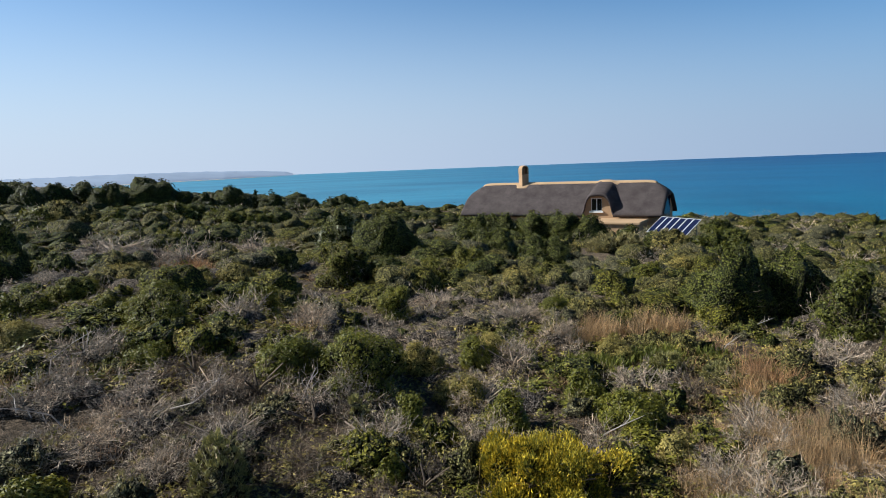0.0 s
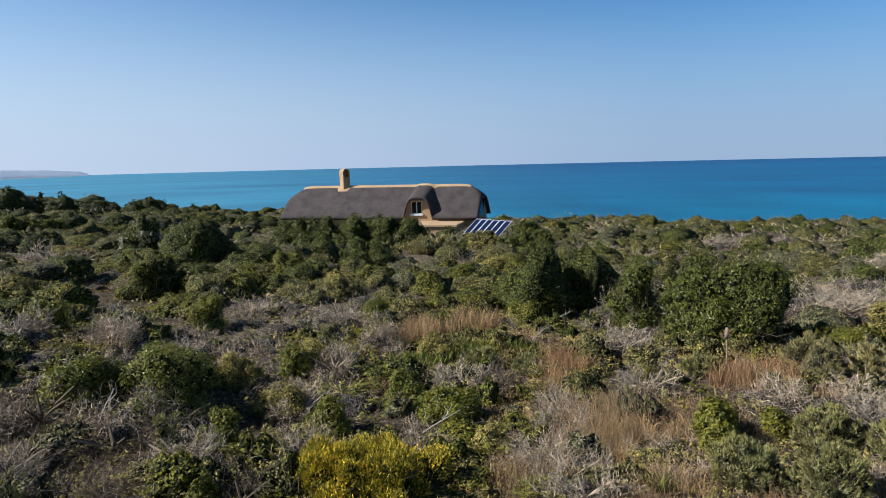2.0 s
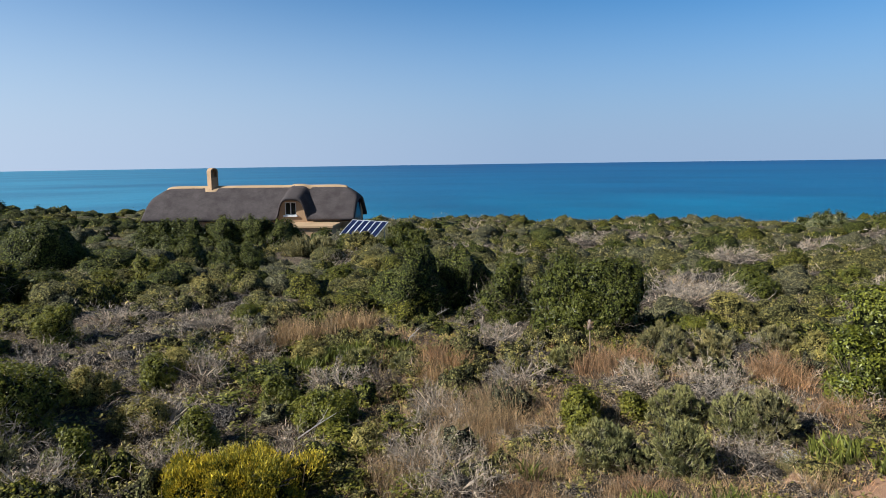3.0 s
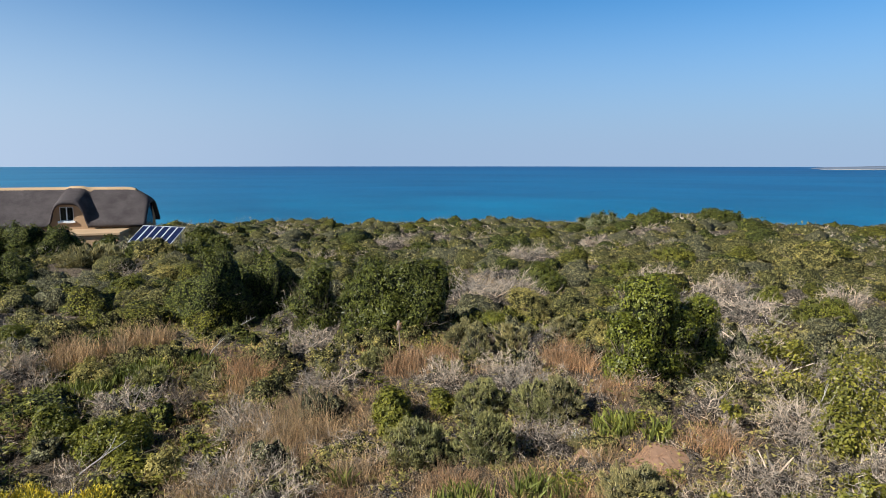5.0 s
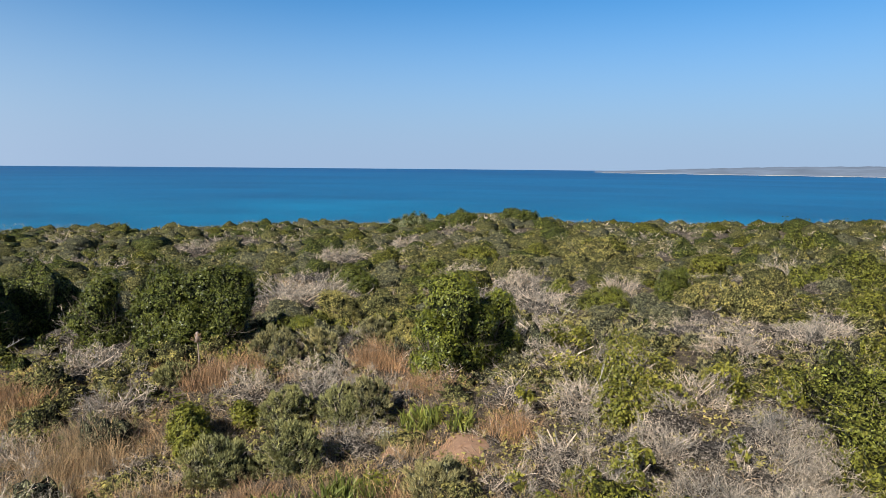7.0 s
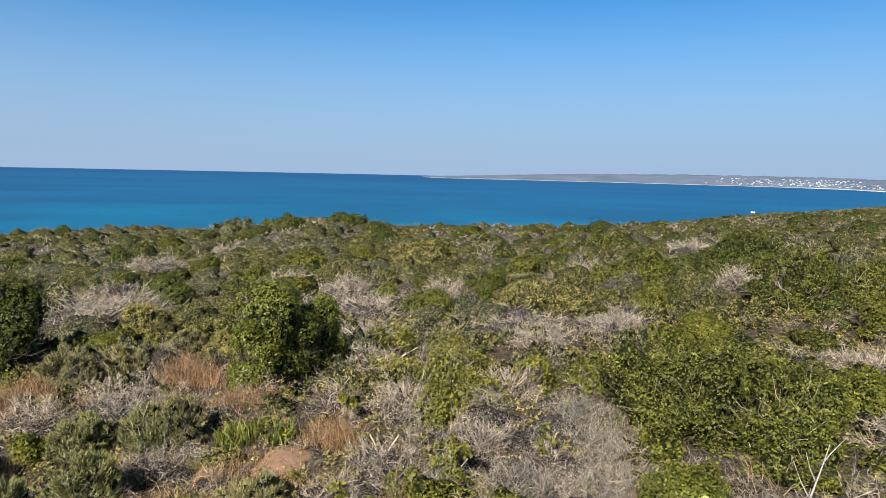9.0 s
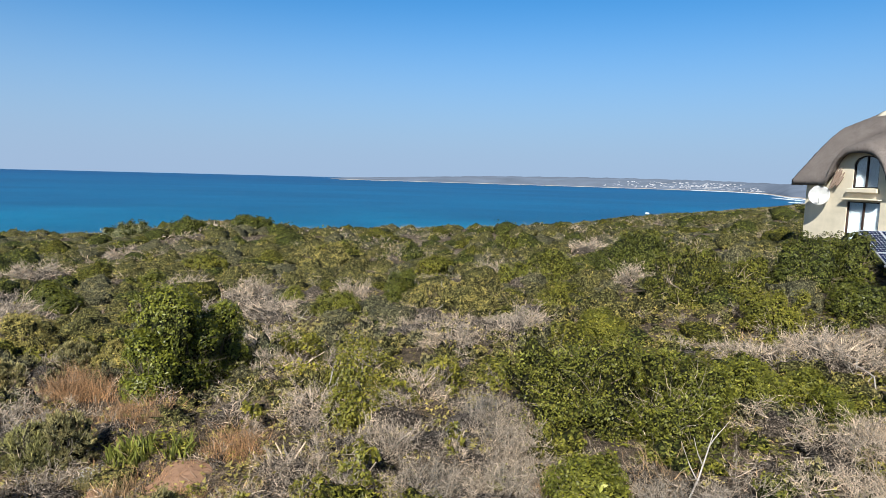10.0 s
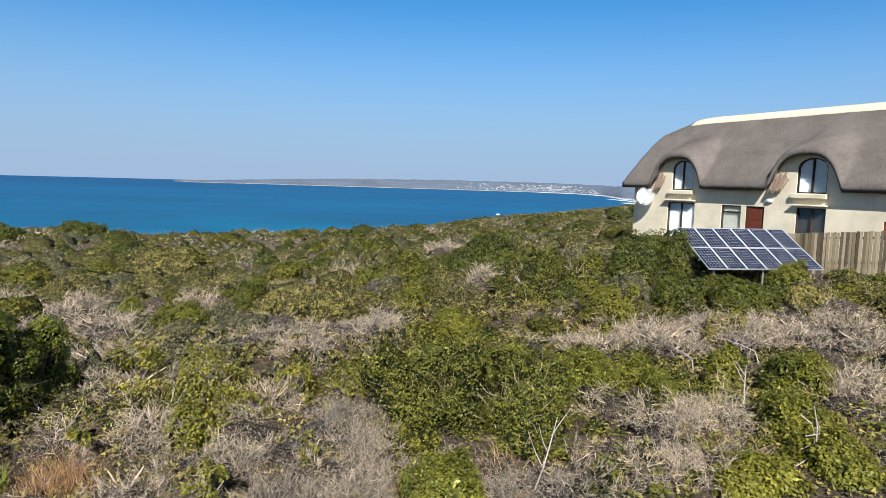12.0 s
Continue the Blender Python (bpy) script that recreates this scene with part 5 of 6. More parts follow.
plant("thicket",
      (2.76, 9.32, 0.65, 0.74), (6.44, 17.17, 0.97, 0.96), (-1.81, 21.54, 1.16, 0.90), (-5.07, 11.02, 0.65, 0.61), (-10.07, 10.42, 1.35, 0.59),
      (-7.62, 9.66, 0.97, 0.73), (-8.04, 8.50, 1.21, 0.50), (-6.21, 7.99, 0.99, 0.66), (-7.08, 11.21, 0.93, 0.89), (-9.38, 16.29, 1.13, 1.14),
      (-7.62, 17.76, 1.00, 1.09), (-11.19, 12.54, 1.15, 0.78), (-22.84, 28.24, 3.27, 1.30), (-18.28, 27.56, 1.95, 1.22), (-17.78, 34.66, 2.61, 1.30),
      (-1.61, 10.40, 0.59, 0.59), (0.39, 10.71, 0.60, 0.65), (16.05, 22.86, 1.67, 1.30), (17.49, 21.49, 1.43, 1.30), (29.66, 34.82, 1.96, 1.30),
      )
plant("thicket",
      (2.62, 8.45, 0.66, 0.77), (3.40, 12.78, 0.62, 0.89), (9.70, 11.89, 0.81, 0.71), (7.94, 12.26, 0.78, 0.56), (7.93, 8.56, 0.66, 0.50),
      (1.57, 14.91, 1.29, 0.84), (3.12, 11.53, 0.65, 0.64), (2.50, 9.86, 0.91, 0.50), (5.86, 13.76, 0.79, 0.70), (8.98, 10.75, 0.74, 0.62),
      (12.21, 6.34, 0.73, 0.93), (10.00, 5.51, 0.72, 0.71), (11.44, 4.23, 0.66, 0.82), (14.09, 4.61, 0.65, 0.98), (24.96, 19.92, 1.37, 1.00),
      (21.76, 13.56, 1.52, 1.22), (25.13, 16.86, 1.30, 0.93), (16.22, 21.55, 1.61, 1.30), (46.12, 44.77, 1.94, 1.30), (54.61, 4.29, 2.31, 1.29),
      )
plant("thicket",
      (36.51, 8.35, 1.15, 1.30), (30.61, 0.34, 1.04, 1.11), (20.29, 3.42, 1.04, 0.87), (26.41, 12.42, 1.00, 1.09), (18.07, 5.12, 0.95, 0.73),
      (11.33, 4.16, 0.43, 0.70), (11.58, -3.33, 1.08, 0.50), (10.07, -2.72, 0.86, 0.53), (10.21, -3.65, 0.81, 0.50), (17.25, -2.77, 1.01, 0.75),
      (17.50, -4.56, 1.32, 0.90), (18.95, -6.86, 1.47, 0.70), (11.67, -4.10, 0.72, 0.65), (9.70, -1.54, 0.67, 0.50), (17.80, -9.82, 1.17, 0.98),
      (12.97, -6.81, 0.61, 0.79), (18.43, -8.15, 1.16, 0.94), (19.32, -9.90, 1.25, 0.78), (17.94, -6.96, 0.95, 0.88), (19.05, -6.14, 0.83, 0.77),
      )
plant("thicket",
      (13.39, -7.54, 0.64, 0.72), (11.61, -3.78, 0.71, 0.64), (18.33, -4.13, 0.78, 0.63), (14.58, 8.82, 0.88, 0.73), (15.96, 7.20, 0.90, 0.69),
      (11.85, 6.23, 0.70, 0.69), (16.46, 12.93, 1.07, 0.87), (20.06, 15.17, 1.08, 0.88), (16.74, 10.35, 1.01, 0.76), (-4.36, 11.96, 0.79, 0.66),
      (-0.55, 18.90, 0.83, 0.91), (-4.93, 22.32, 1.18, 0.90), (-7.27, 16.76, 0.95, 0.97), (-5.79, 9.25, 1.01, 0.74), (-3.29, 9.76, 0.88, 0.75),
      (-2.01, 12.74, 0.87, 0.92), (-1.57, 15.71, 0.91, 0.99),
      )
plant("rust",
      (-16.96, 25.51, 1.81, 0.67), (8.82, 13.93, 0.56, 0.80), (12.26, 12.67, 0.78, 0.80), (5.22, 7.89, 0.53, 0.46), (3.61, 8.12, 0.43, 0.37),
      (11.64, 11.91, 0.73, 0.80), (8.08, 13.70, 0.83, 0.78), (4.61, 16.02, 0.74, 0.80), (10.66, 9.43, 0.75, 0.66), (10.23, 6.78, 0.55, 0.80),
      (8.49, 4.33, 0.35, 0.45),
      )
plant("bush",
      (12.78, 10.37, 1.02, 2.75), (11.83, 10.20, 0.66, 1.73), (14.31, 10.23, 0.74, 2.06), (13.36, 10.22, 0.71, 2.31),
      )
plant("open",
      (15.29, 8.47, 1.22, 1.15), (16.32, 7.41, 0.66, 0.92), (12.60, 5.63, 0.87, 0.78), (13.49, 4.98, 0.54, 0.68), (9.85, 4.07, 0.41, 0.88),
      (9.11, 4.55, 0.40, 0.52), (8.57, 5.43, 0.26, 0.58), (10.91, 6.89, 0.19, 0.79), (19.45, 2.20, 0.70, 0.66), (14.73, 6.34, 0.96, 1.25),
      (12.27, 5.71, 0.82, 0.80), (14.82, 4.35, 0.67, 1.03), (14.94, 2.97, 0.53, 0.71), (11.65, 2.98, 0.28, 0.70), (9.51, 4.18, 0.28, 0.71),
      )
plant("hair",
      (13.37, 2.69, 0.82, 0.70), (12.24, 2.01, 0.95, 0.70), (9.98, 2.82, 0.82, 0.70), (10.18, 1.67, 0.63, 0.61), (9.81, -0.77, 0.67, 0.35),
      (11.80, 1.56, 0.62, 0.70),
      )


# bare sand: x, y, radius
SAND_PATCHES = ((9.0, 6.95, 0.75), (8.3, 8.0, 0.35), (77.5, 59.3, 3.4), (118.0, 37.0, 3.6))


def clear_of_buildings(x, y):
    """False inside the houses, the arrays' sites and the fence's line."""
    ok = np.ones(len(x), bool)
    for ox, oy, ux, uy, L, D, pad in ((40.2, -8.15, -0.829, -0.559, 26, 7, 0.7), (-12.27, 71.7, 0.95, -0.312, 21.4, 6.6, 0.9)):
        dx, dy = x - ox, y - oy
        s, q = dx * ux + dy * uy, -dx * uy + dy * ux
        ok &= ~((s > -pad) & (s < L + pad) & (q > -pad) & (q < D + pad))
    for sx, sy in ((25.6, -8.4), (26.2, -9.8), (26.8, -11.0)):      # kept clear before the panels
        ok &= (x - sx) ** 2 + (y - sy) ** 2 > 1.5 ** 2
    for sx, sy, sr in SAND_PATCHES:
        ok &= (x - sx) ** 2 + (y - sy) ** 2 > (sr * 0.4) ** 2
    return ok


SPECIES = ("grey", "dark", "bright", "olive", "ashen", "grass", "lime")
NEAR_REGIONS = (
    # azimuth from, to, radius from, to, weights of the species above
    (5, 60, 5, 12, (88, 1, 2, 6, 2, 1, 0)),
    (5, 60, 12, 17, (66, 9, 9, 12, 3, 1, 0)),
    (-8, 5, 5, 14, (42, 9, 8, 26, 6, 8, 1)),
    (-46, -8, 5, 12, (46, 0, 1, 14, 14, 42, 2)),
    (-46, -6, 12, 17, (42, 0, 2, 17, 15, 34, 2)),
    (-34, -5, 17, 23, (34, 0, 3, 34, 12, 20, 1)),
    (-62, -45, 5, 14, (44, 1, 6, 15, 12, 30, 3)),
    (-97, -62, 5, 17, (52, 6, 26, 14, 4, 8, 0)),
    (-130, -97, 5, 17, (66, 8, 12, 12, 4, 3, 0)),
)
FAR_REGIONS = (
    (10, 60, 17, 25, (38, 20, 16, 22, 2, 2, 0)),
    (14, 60, 25, 36, (66, 10, 6, 14, 2, 4, 0)),
    (-20, 10, 14, 45, (24, 26, 10, 34, 8, 2, 0)),
    (-130, -20, 17, 36, (50, 5, 6, 30, 16, 3, 0)),
    (5, 180, 0, 999, (18, 36, 8, 32, 8, 0, 0)),
    (-180, 180, 0, 999, (27, 17, 5, 40, 16, 0, 0)),
)
REGIONS = NEAR_REGIONS + FAR_REGIONS


def sow(rng, r0, r1, per_m2, az0=52, az1=-128, under=False):
    n = int(per_m2 * 0.5 * radians(az0 - az1) * (r1 ** 2 - r0 ** 2))
    r = np.sqrt(rng.uniform(r0 ** 2, r1 ** 2, n))
    az = rng.uniform(az1, az0, n)
    x, y = polar(az, r)
    ok = clear_of_buildings(x, y)
    for kind, px, py, pr, ph in PLANTS if not under else ():
        ok &= (x - px) ** 2 + (y - py) ** 2 > (pr * (0.95 if ph > 1.2 else 0.55 if kind in ("thicket", "grass", "rust", "hair", "lime") else 0.8)) ** 2
    x, y, r, az = x[ok], y[ok], r[ok], az[ok]
    reg = np.full(len(x), len(REGIONS) - 1)
    wob = 5 * (field_noise(x, y, 4, 9) - 0.5)
    for i in range(len(REGIONS) - 1, -1, -1):
        a0, a1, b0, b1, w = REGIONS[i]
        reg[(az + wob >= a0) & (az + wob < a1) & (r + wob >= b0) & (r + wob < b1)] = i
    W = np.array([g[4] for g in REGIONS], float)[reg]
    fields = np.stack([np.exp(4.8 * (field_noise(x, y, 2.2 if i != 5 else 3.0, 20 + i) - 0.5)) for i in range(len(SPECIES))], 1)
    W = W * fields
    W = np.cumsum(W / W.sum(1, keepdims=True), 1)
    kind = (rng.random((len(x), 1)) > W).sum(1)
    return np.stack([x, y, ground_z(x, y) - 0.03], 1), r, kind


LABELS = {
    "grey": ("dry_scrub", "tangled leafless grey dry shrubs", "dry scrub", TWIG_GREY),
    "dark": ("green_scrub", "low dark green leafy coastal shrubs", "shrubs", LEAF_DARK),
    "bright": ("bright_scrub", "low yellow-green leafy coastal shrubs", "shrubs", LEAF_BRIGHT),
    "olive": ("olive_scrub", "fine-leaved olive green heath shrubs", "shrubs", LEAF_OLIVE),
    "ashen": ("ashen_scrub", "fine-leaved grey-green heath shrubs", "shrubs", LEAF_GREY),
    "grass": ("dry_grass", "tufts of dry tan grass", "grass", GRASS_TAN),
    "lime": ("succulent_cover", "fleshy light green groundcover fingers", "groundcover", LEAF_LIME),
}


def mound(rng, rx=0.44, rz=0.38, around=9, up=4):
    """A closed lumpy dome: the dense inside of a shrub."""
    a = np.linspace(0, 2 * np.pi, around, endpoint=False)
    e = np.linspace(-0.15, 1.25, up)
    A, E = np.meshgrid(a, e)
    w = 1 + 0.16 * np.sin(A * 2 + rng.uniform(0, 6)) + 0.12 * np.sin(A * 3 + E * 2 + rng.uniform(0, 6)) + rng.normal(0, 0.06, A.shape)
    V = np.stack([np.cos(A) * np.cos(E) * w * rx, np.sin(A) * np.cos(E) * w * rx, np.sin(E) * w * rz], -1).reshape(-1, 3)
    V = np.concatenate([V, [[0, 0, rz * 1.02]]])
    F = []
    for u in range(up - 1):
        for k in range(around):
            p, q = u * around + k, u * around + (k + 1) % around
            F += [(p, q, q + around), (p, q + around, p + around)]
    t = (up - 1) * around
    F += [(t + k, t + (k + 1) % around, len(V) - 1) for k in range(around)]
    return V, np.array(F)


# per band of distance: leaf length, leaves per square metre of plant; twig length, width and number likewise
GRAIN = (
    (0.048, 270, 0.15, 0.0068, 225),
    (0.062, 148, 0.17, 0.0095, 124),
    (0.068, 98, 0.17, 0.0135, 82),
    (0.1, 34, 0.32, 0.027, 19),
    (0.2, 6, 0.6, 0.06, 4),
    (0.5, 1.8, 0.9, 0.09, 1.6),
)


def shapes(band, size, rng):
    """Plant shapes of radius 0.5, to be enlarged size times: the leaves keep their own true size."""
    leaf, dens, tl, tw, td = GRAIN[band]
    k, kt = max(12, int(dens * size * size)), max(10, int(td * size * size))
    s, tl, tw = leaf / size, tl / size, tw / size
    many = int(7 + (8 if band < 2 else 4) * size)
    if band < 3:
        grey = [dead_shrub(rng, 0.5, 0.46, tw, max(4, kt // 48), tl, (4, 4, 1) if band < 2 else (4, 2, 1)) for _ in range(4)]
    else:
        grey = [twig_cloud(rng, kt, tl, tw, 0.5, 0.42, 0.7) for _ in range(4)]
    per, fat, rough = 12 if band < 2 else 7, 1.1 if band < 2 else 1.3, 0.26
    crown = [crown_lumps(rng, 0.5, 0.45, many, fat) for _ in range(4)]
    heath = [crown_lumps(rng, 0.5, 0.43, many + 4, fat) for _ in range(4)]
    grid = ((14, 7), (12, 6), (11, 5), (9, 4), (7, 3), (5, 3))[band]
    dome = [mound(rng, 0.33 if band < 3 else 0.27, 0.3 if band < 3 else 0.24, *((8, 4), (7, 3), (6, 3), (5, 2), (5, 2), (5, 2))[band]) for _ in range(4)]
    leafy_body = [lump_body(rng, c, 0.62 if band < 2 else 0.74, *grid) for c in crown]
    heath_body = [lump_body(rng, c, 0.6 if band < 2 else 0.72, *grid) for c in heath]
    return {
        "grey": (grey, dome),
        "low": ([twig_cloud(rng, kt // 5, tl, tw, 0.5, 0.4, 0.8) for _ in range(4)], None),
        "dark": ([leafy(rng, k, s, 0.5, 0.45, c, 0.62, 0.0, per, False, None, rough) for c in crown], leafy_body),
        "bright": ([leafy(rng, k, s, 0.5, 0.45, c, 0.58, 0.0, per, False, None, rough) for c in crown], leafy_body),
        "olive": ([join(leafy(rng, int(k * 0.6), s * 0.85, 0.5, 0.42, c, 0.5, 0.0, per, False, None, rough), sprigs(rng, int(k * 0.4), s * 1.1, s * 0.34, 0.5, 0.42, c, 0.3)) for c in heath], heath_body),
        "ashen": ([sprigs(rng, int(k * 1.2), s * 1.25, s * 0.3, 0.5, 0.45, c, 0.7) for c in heath], heath_body),
        "grass": ([join(tuft(rng, int(kt * 0.7), 0.55, tw * 0.9, 0.42, 0.9, 0.4), tuft(rng, int(kt * 0.9), 0.3, tw * 0.9, 0.6, 1.5)) for _ in range(4)], None),
        "lime": ([tuft(rng, k // 3, 0.17 / size, tw * 3.2, 0.5, 0.6) for _ in range(4)], None),
    }


# name, label, material, material of the dense inside, true leaf length
PLANT_KINDS = {
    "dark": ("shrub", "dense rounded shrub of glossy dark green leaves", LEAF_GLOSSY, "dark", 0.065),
    "bush": ("shrub", "tall dense shrub of leathery glossy green leaves", LEAF_BUSH, "dark", 0.07),
    "bright": ("shrub", "bushy shrub of glossy yellow-green leaves", LEAF_BRIGHT, "bright", 0.055),
    "pale": ("shrub", "silvery pale-leaved shrub among darker scrub", LEAF_SILVER, "dark", 0.07),
    "tree": ("tree", "low wind-clipped dark green tree on the skyline", LEAF_TREE, "dark", 0.1),
    "olive": ("shrub", "rounded fine-leaved olive green heath shrub", LEAF_OLIVE, "olive", 0.042),
    "ashen": ("shrub", "upright fine-leaved grey-green heath shrub", LEAF_GREY, "ashen", 0.0),
    "heath": ("shrub", "plumed heath shrub of fine dull green sprigs", LEAF_HEATH, "ashen", 0.0),
    "open": ("shrub", "open straggling shrub of large light green leaves", LEAF_OPEN, "", 0.08),
    "yellow": ("shrub", "rounded heath shrub covered in yellow blossom", LEAF_BRIGHT, "bright", 0.0),
    "mid": ("shrub", "broad bushy shrub of small green leaves", LEAF_MID, "mid", 0.045),
    "lime": ("succulent_clump", "clump of upright fleshy light green leaves", LEAF_LIME, "", 0.0),
    "thicket": ("dead_shrub", "dead grey thicket of bare tangled twigs", TWIG_GREY, "grey", 0.0),
    "drymound": ("dead_shrub", "dead grey-brown mound of fine dry twigs", TWIG_BROWN, "", 0.0),
    "grass": ("grass_tuft", "tall arching tuft of dry tan grass", GRASS_TAN, "", 0.0),
    "rust": ("grass_tuft", "tuft of rust-coloured dry grass", GRASS_RUST, "", 0.0),
    "hair": ("reed_mat", "wind-combed mat of fine grey dry reed stems", REED_GREY, "", 0.0),
}
CATEGORIES = {"tree": "tree", "grass": "grass", "rust": "grass", "hair": "reeds", "lime": "succulent"}


def grow_plants():
    """The shrubs and trees that stand out, each a thing with a crown and its stems."""
    for n, (kind, x, y, rad, h) in enumerate(PLANTS):
        rng = np.random.default_rng(100 + n)
        r = math.hypot(x, y)
        name, label, mat_leaf, inside, true_leaf = PLANT_KINDS[kind]
        e = empty(name, pose(x, y, float(ground_z(x, y)) - 0.05))
        tagged(e, label, CATEGORIES.get(kind, "shrub"), "trees on the skyline" if kind == "tree" else "plants of the dune scrub")
        area = 2 * math.pi * rad * (rad * 0.5 + h * 0.6)
        fine = r / 1135
        part_name, crown = "crown", None
        if true_leaf and kind != "open":
            size = max(true_leaf, 2.5 * fine)
            whole = r < 20 and size > 0.06
            k = int(min(8600 if whole else 8000 if r < 24 else 4600 if r < 45 else 3400, 1.9 * area / (0.34 * size * size)))
            lumps = crown_lumps(rng, rad, h, int(np.clip(area * 1.3, 10, 36)), 1.4 if kind in ("bush", "dark", "tree") else 1.1)
            crown = leafy(rng, k, size, rad, h, lumps, 0.58 if kind != "olive" else 0.5, 0.0, 8, whole, 0.075 if rad > 0.8 and (r > 24 or kind in ("bush", "dark")) else None, 0.13 if kind in ("bush", "dark", "tree") else 0.24)
        elif kind == "open":
            size = max(true_leaf, 5 * fine)
            k = int(0.75 * area / (0.3 * size * size))
            crown = leafy(rng, k, size, rad, h, int(7 + 3 * rad), 0.62, 0.5, 9, True, 0.16)
        elif kind == "lime":
            k = int(900 * rad * rad)
            p = rng.uniform(-rad, rad, (k, 3)) * np.array([1, 0.8, 0])
            p = p[np.hypot(p[:, 0], p[:, 1] / 0.8) < rad * rng.uniform(0.7, 1.0, k)]
            p[:, 2] = ground_z(p[:, 0] + x, p[:, 1] + y) - float(ground_z(x, y)) + rng.uniform(0, 0.1, len(p))
            d = norm(rng.normal(0, 0.35, (len(p), 3)) + np.array([0, 0, 1]))
            crown = join(*(wand_shape(rng, p, d, h * rng.uniform(0.4, 1.0, (len(p), 1)), 0.05, 0.3) for _ in range(2)))
            part_name = "foliage"
        elif kind in ("thicket", "drymound"):
            w = max(0.0068 if kind == "thicket" else 0.0055, 0.0007 * r)
            twig = 0.2 if r < 24 else 0.34
            limbs = int(np.clip(15 * rad * rad + 9, 11, 34))
            crown = dead_shrub(rng, rad, h, w, limbs, twig if kind == "thicket" else 0.13, (5, 5, 3) if r < 24 else (5, 3, 2))
            part_name = "branchwork"
        elif kind in ("grass", "rust"):
            w = max(0.0055, 0.0006 * r)
            crown = stand(rng, rad, h, int(np.clip(30 * rad * rad + 6, 8, 34)), 44, w)
            part_name = "foliage"
        elif kind == "hair":
            crown = join(mat(rng, rad * 1.1, h * 0.9, int(1100 * rad * rad), 0.0075), dead_shrub(rng, rad, h, 0.007, 20, 0.17, (5, 5, 2)))
            part_name = "foliage"
        else:
            k = int(min(20000 if kind == "yellow" else 8500, 1.6 * area / (0.5 * 0.085 * 0.016)))
            lumps = crown_lumps(rng, rad, h, int(np.clip(18 * area, 16, 40)))
            crown = sprigs(rng, k, 0.07 * max(1, r / 14), 0.016 * max(1, r / 12), rad, h, lumps, 0.6, 18)
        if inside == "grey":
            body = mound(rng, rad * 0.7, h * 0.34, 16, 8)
        elif inside:
            body = lump_body(rng, lumps, 0.84 if kind == "tree" else 0.76 if r > 24 else 0.72 if kind in ("bush", "dark") else 0.62, *((26, 11) if r < 24 else (20, 9)))
        if inside:
            put("inner_growth", tri_mesh("inner_growth", *body, True), BODY[inside], e, "dense inside of the crown with painted shade")
        if kind == "thicket" and x < 0:
            mat_leaf = TWIG_PALE
        tagged(put(part_name, tri_mesh(part_name, *crown), mat_leaf, e), kind="" if part_name == "crown" else "stuff")
        if kind in ("grass", "rust", "hair", "lime"):
            continue
        if kind in ("mid", "bright") and r < 20 and rad > 0.45 and x > 4:
            p, nn = spray_points(rng, int(150 * rad), rad, h * 1.02, lumps, 7, 0.12)
            top = p[:, 2] > h * 0.55
            put("young_leaves", tri_mesh("young_leaves", *leaf_shape(rng, p[top], nn[top] * 0.3, 0.095, 0.45, 0.0, 0.6)), LEAF_YOUNG, e, "pale yellow-green young leaves")
        if kind == "yellow":
            p, nn = spray_points(rng, 24000, rad * 1.02, h, lumps, 16, 0.09)
            up = p[:, 2] > h * (0.1 + 0.4 * rng.random(len(p)))
            d = norm(nn[up] + np.array([0, 0, 0.8]) + rng.normal(0, 0.5, (up.sum(), 3)))
            put("blossom", tri_mesh("blossom", *spike_shape(rng, p[up], d, 0.048 * rng.uniform(0.5, 1.6, (up.sum(), 1)), 0.021)), FLOWER_YELLOW, e, "yellow blossom tips")
            v, f = stand(rng, rad * 0.9, h * 1.25, 14, 7, 0.006, 0.7)
            put("grass_blades", tri_mesh("grass_blades", v, f), GRASS_TAN, e, "dry grass blades grown through the shrub")
        if kind not in ("thicket", "drymound"):
            w = 0.011 if r < 20 else 0.0008 * r
            k = int(np.clip(300 * rad * h, 60, 520)) if r < 30 else int(np.clip(40 * rad, 30, 110))
            if kind == "open":
                stems = dead_shrub(rng, rad * 0.95, h * 0.9, 0.009, 12, 0.2, (5, 4, 1))
            else:
                stems = twig_cloud(rng, k, 0.4 * max(h, 0.6), w, rad * 0.8, h * 0.8, 0.45)
            tagged(put("branchwork", tri_mesh("branchwork", *stems), TWIG_GREY if kind in ("open", "ashen", "heath", "mid") else TWIG_BROWN, e), kind="stuff")
        if h < 0.7:
            continue
        bm = tube([(0, 0, -0.1), (0.06 * rad, -0.04 * rad, h * 0.3), (-0.05 * rad, 0.08 * rad, h * 0.62)], 0.045 * max(rad, 0.5), 0.015, 7)
        for q in range(6):
            a = rng.uniform(0, 6.28)
            t = tube([(0.02 * rad, 0, h * 0.12), (math.cos(a) * rad * 0.3, math.sin(a) * rad * 0.3, h * 0.38), (math.cos(a) * rad * 0.62, math.sin(a) * rad * 0.62, h * 0.6)], 0.026 * max(rad, 0.5), 0.01, 5)
            tmp = bpy.data.meshes.new("limb")
            t.to_mesh(tmp)
            t.free()
            bm.from_mesh(tmp)
            bpy.data.meshes.remove(tmp)
        part("trunk", bm, TWIG_BROWN if kind not in ("thicket", "open") else TWIG_GREY, e)


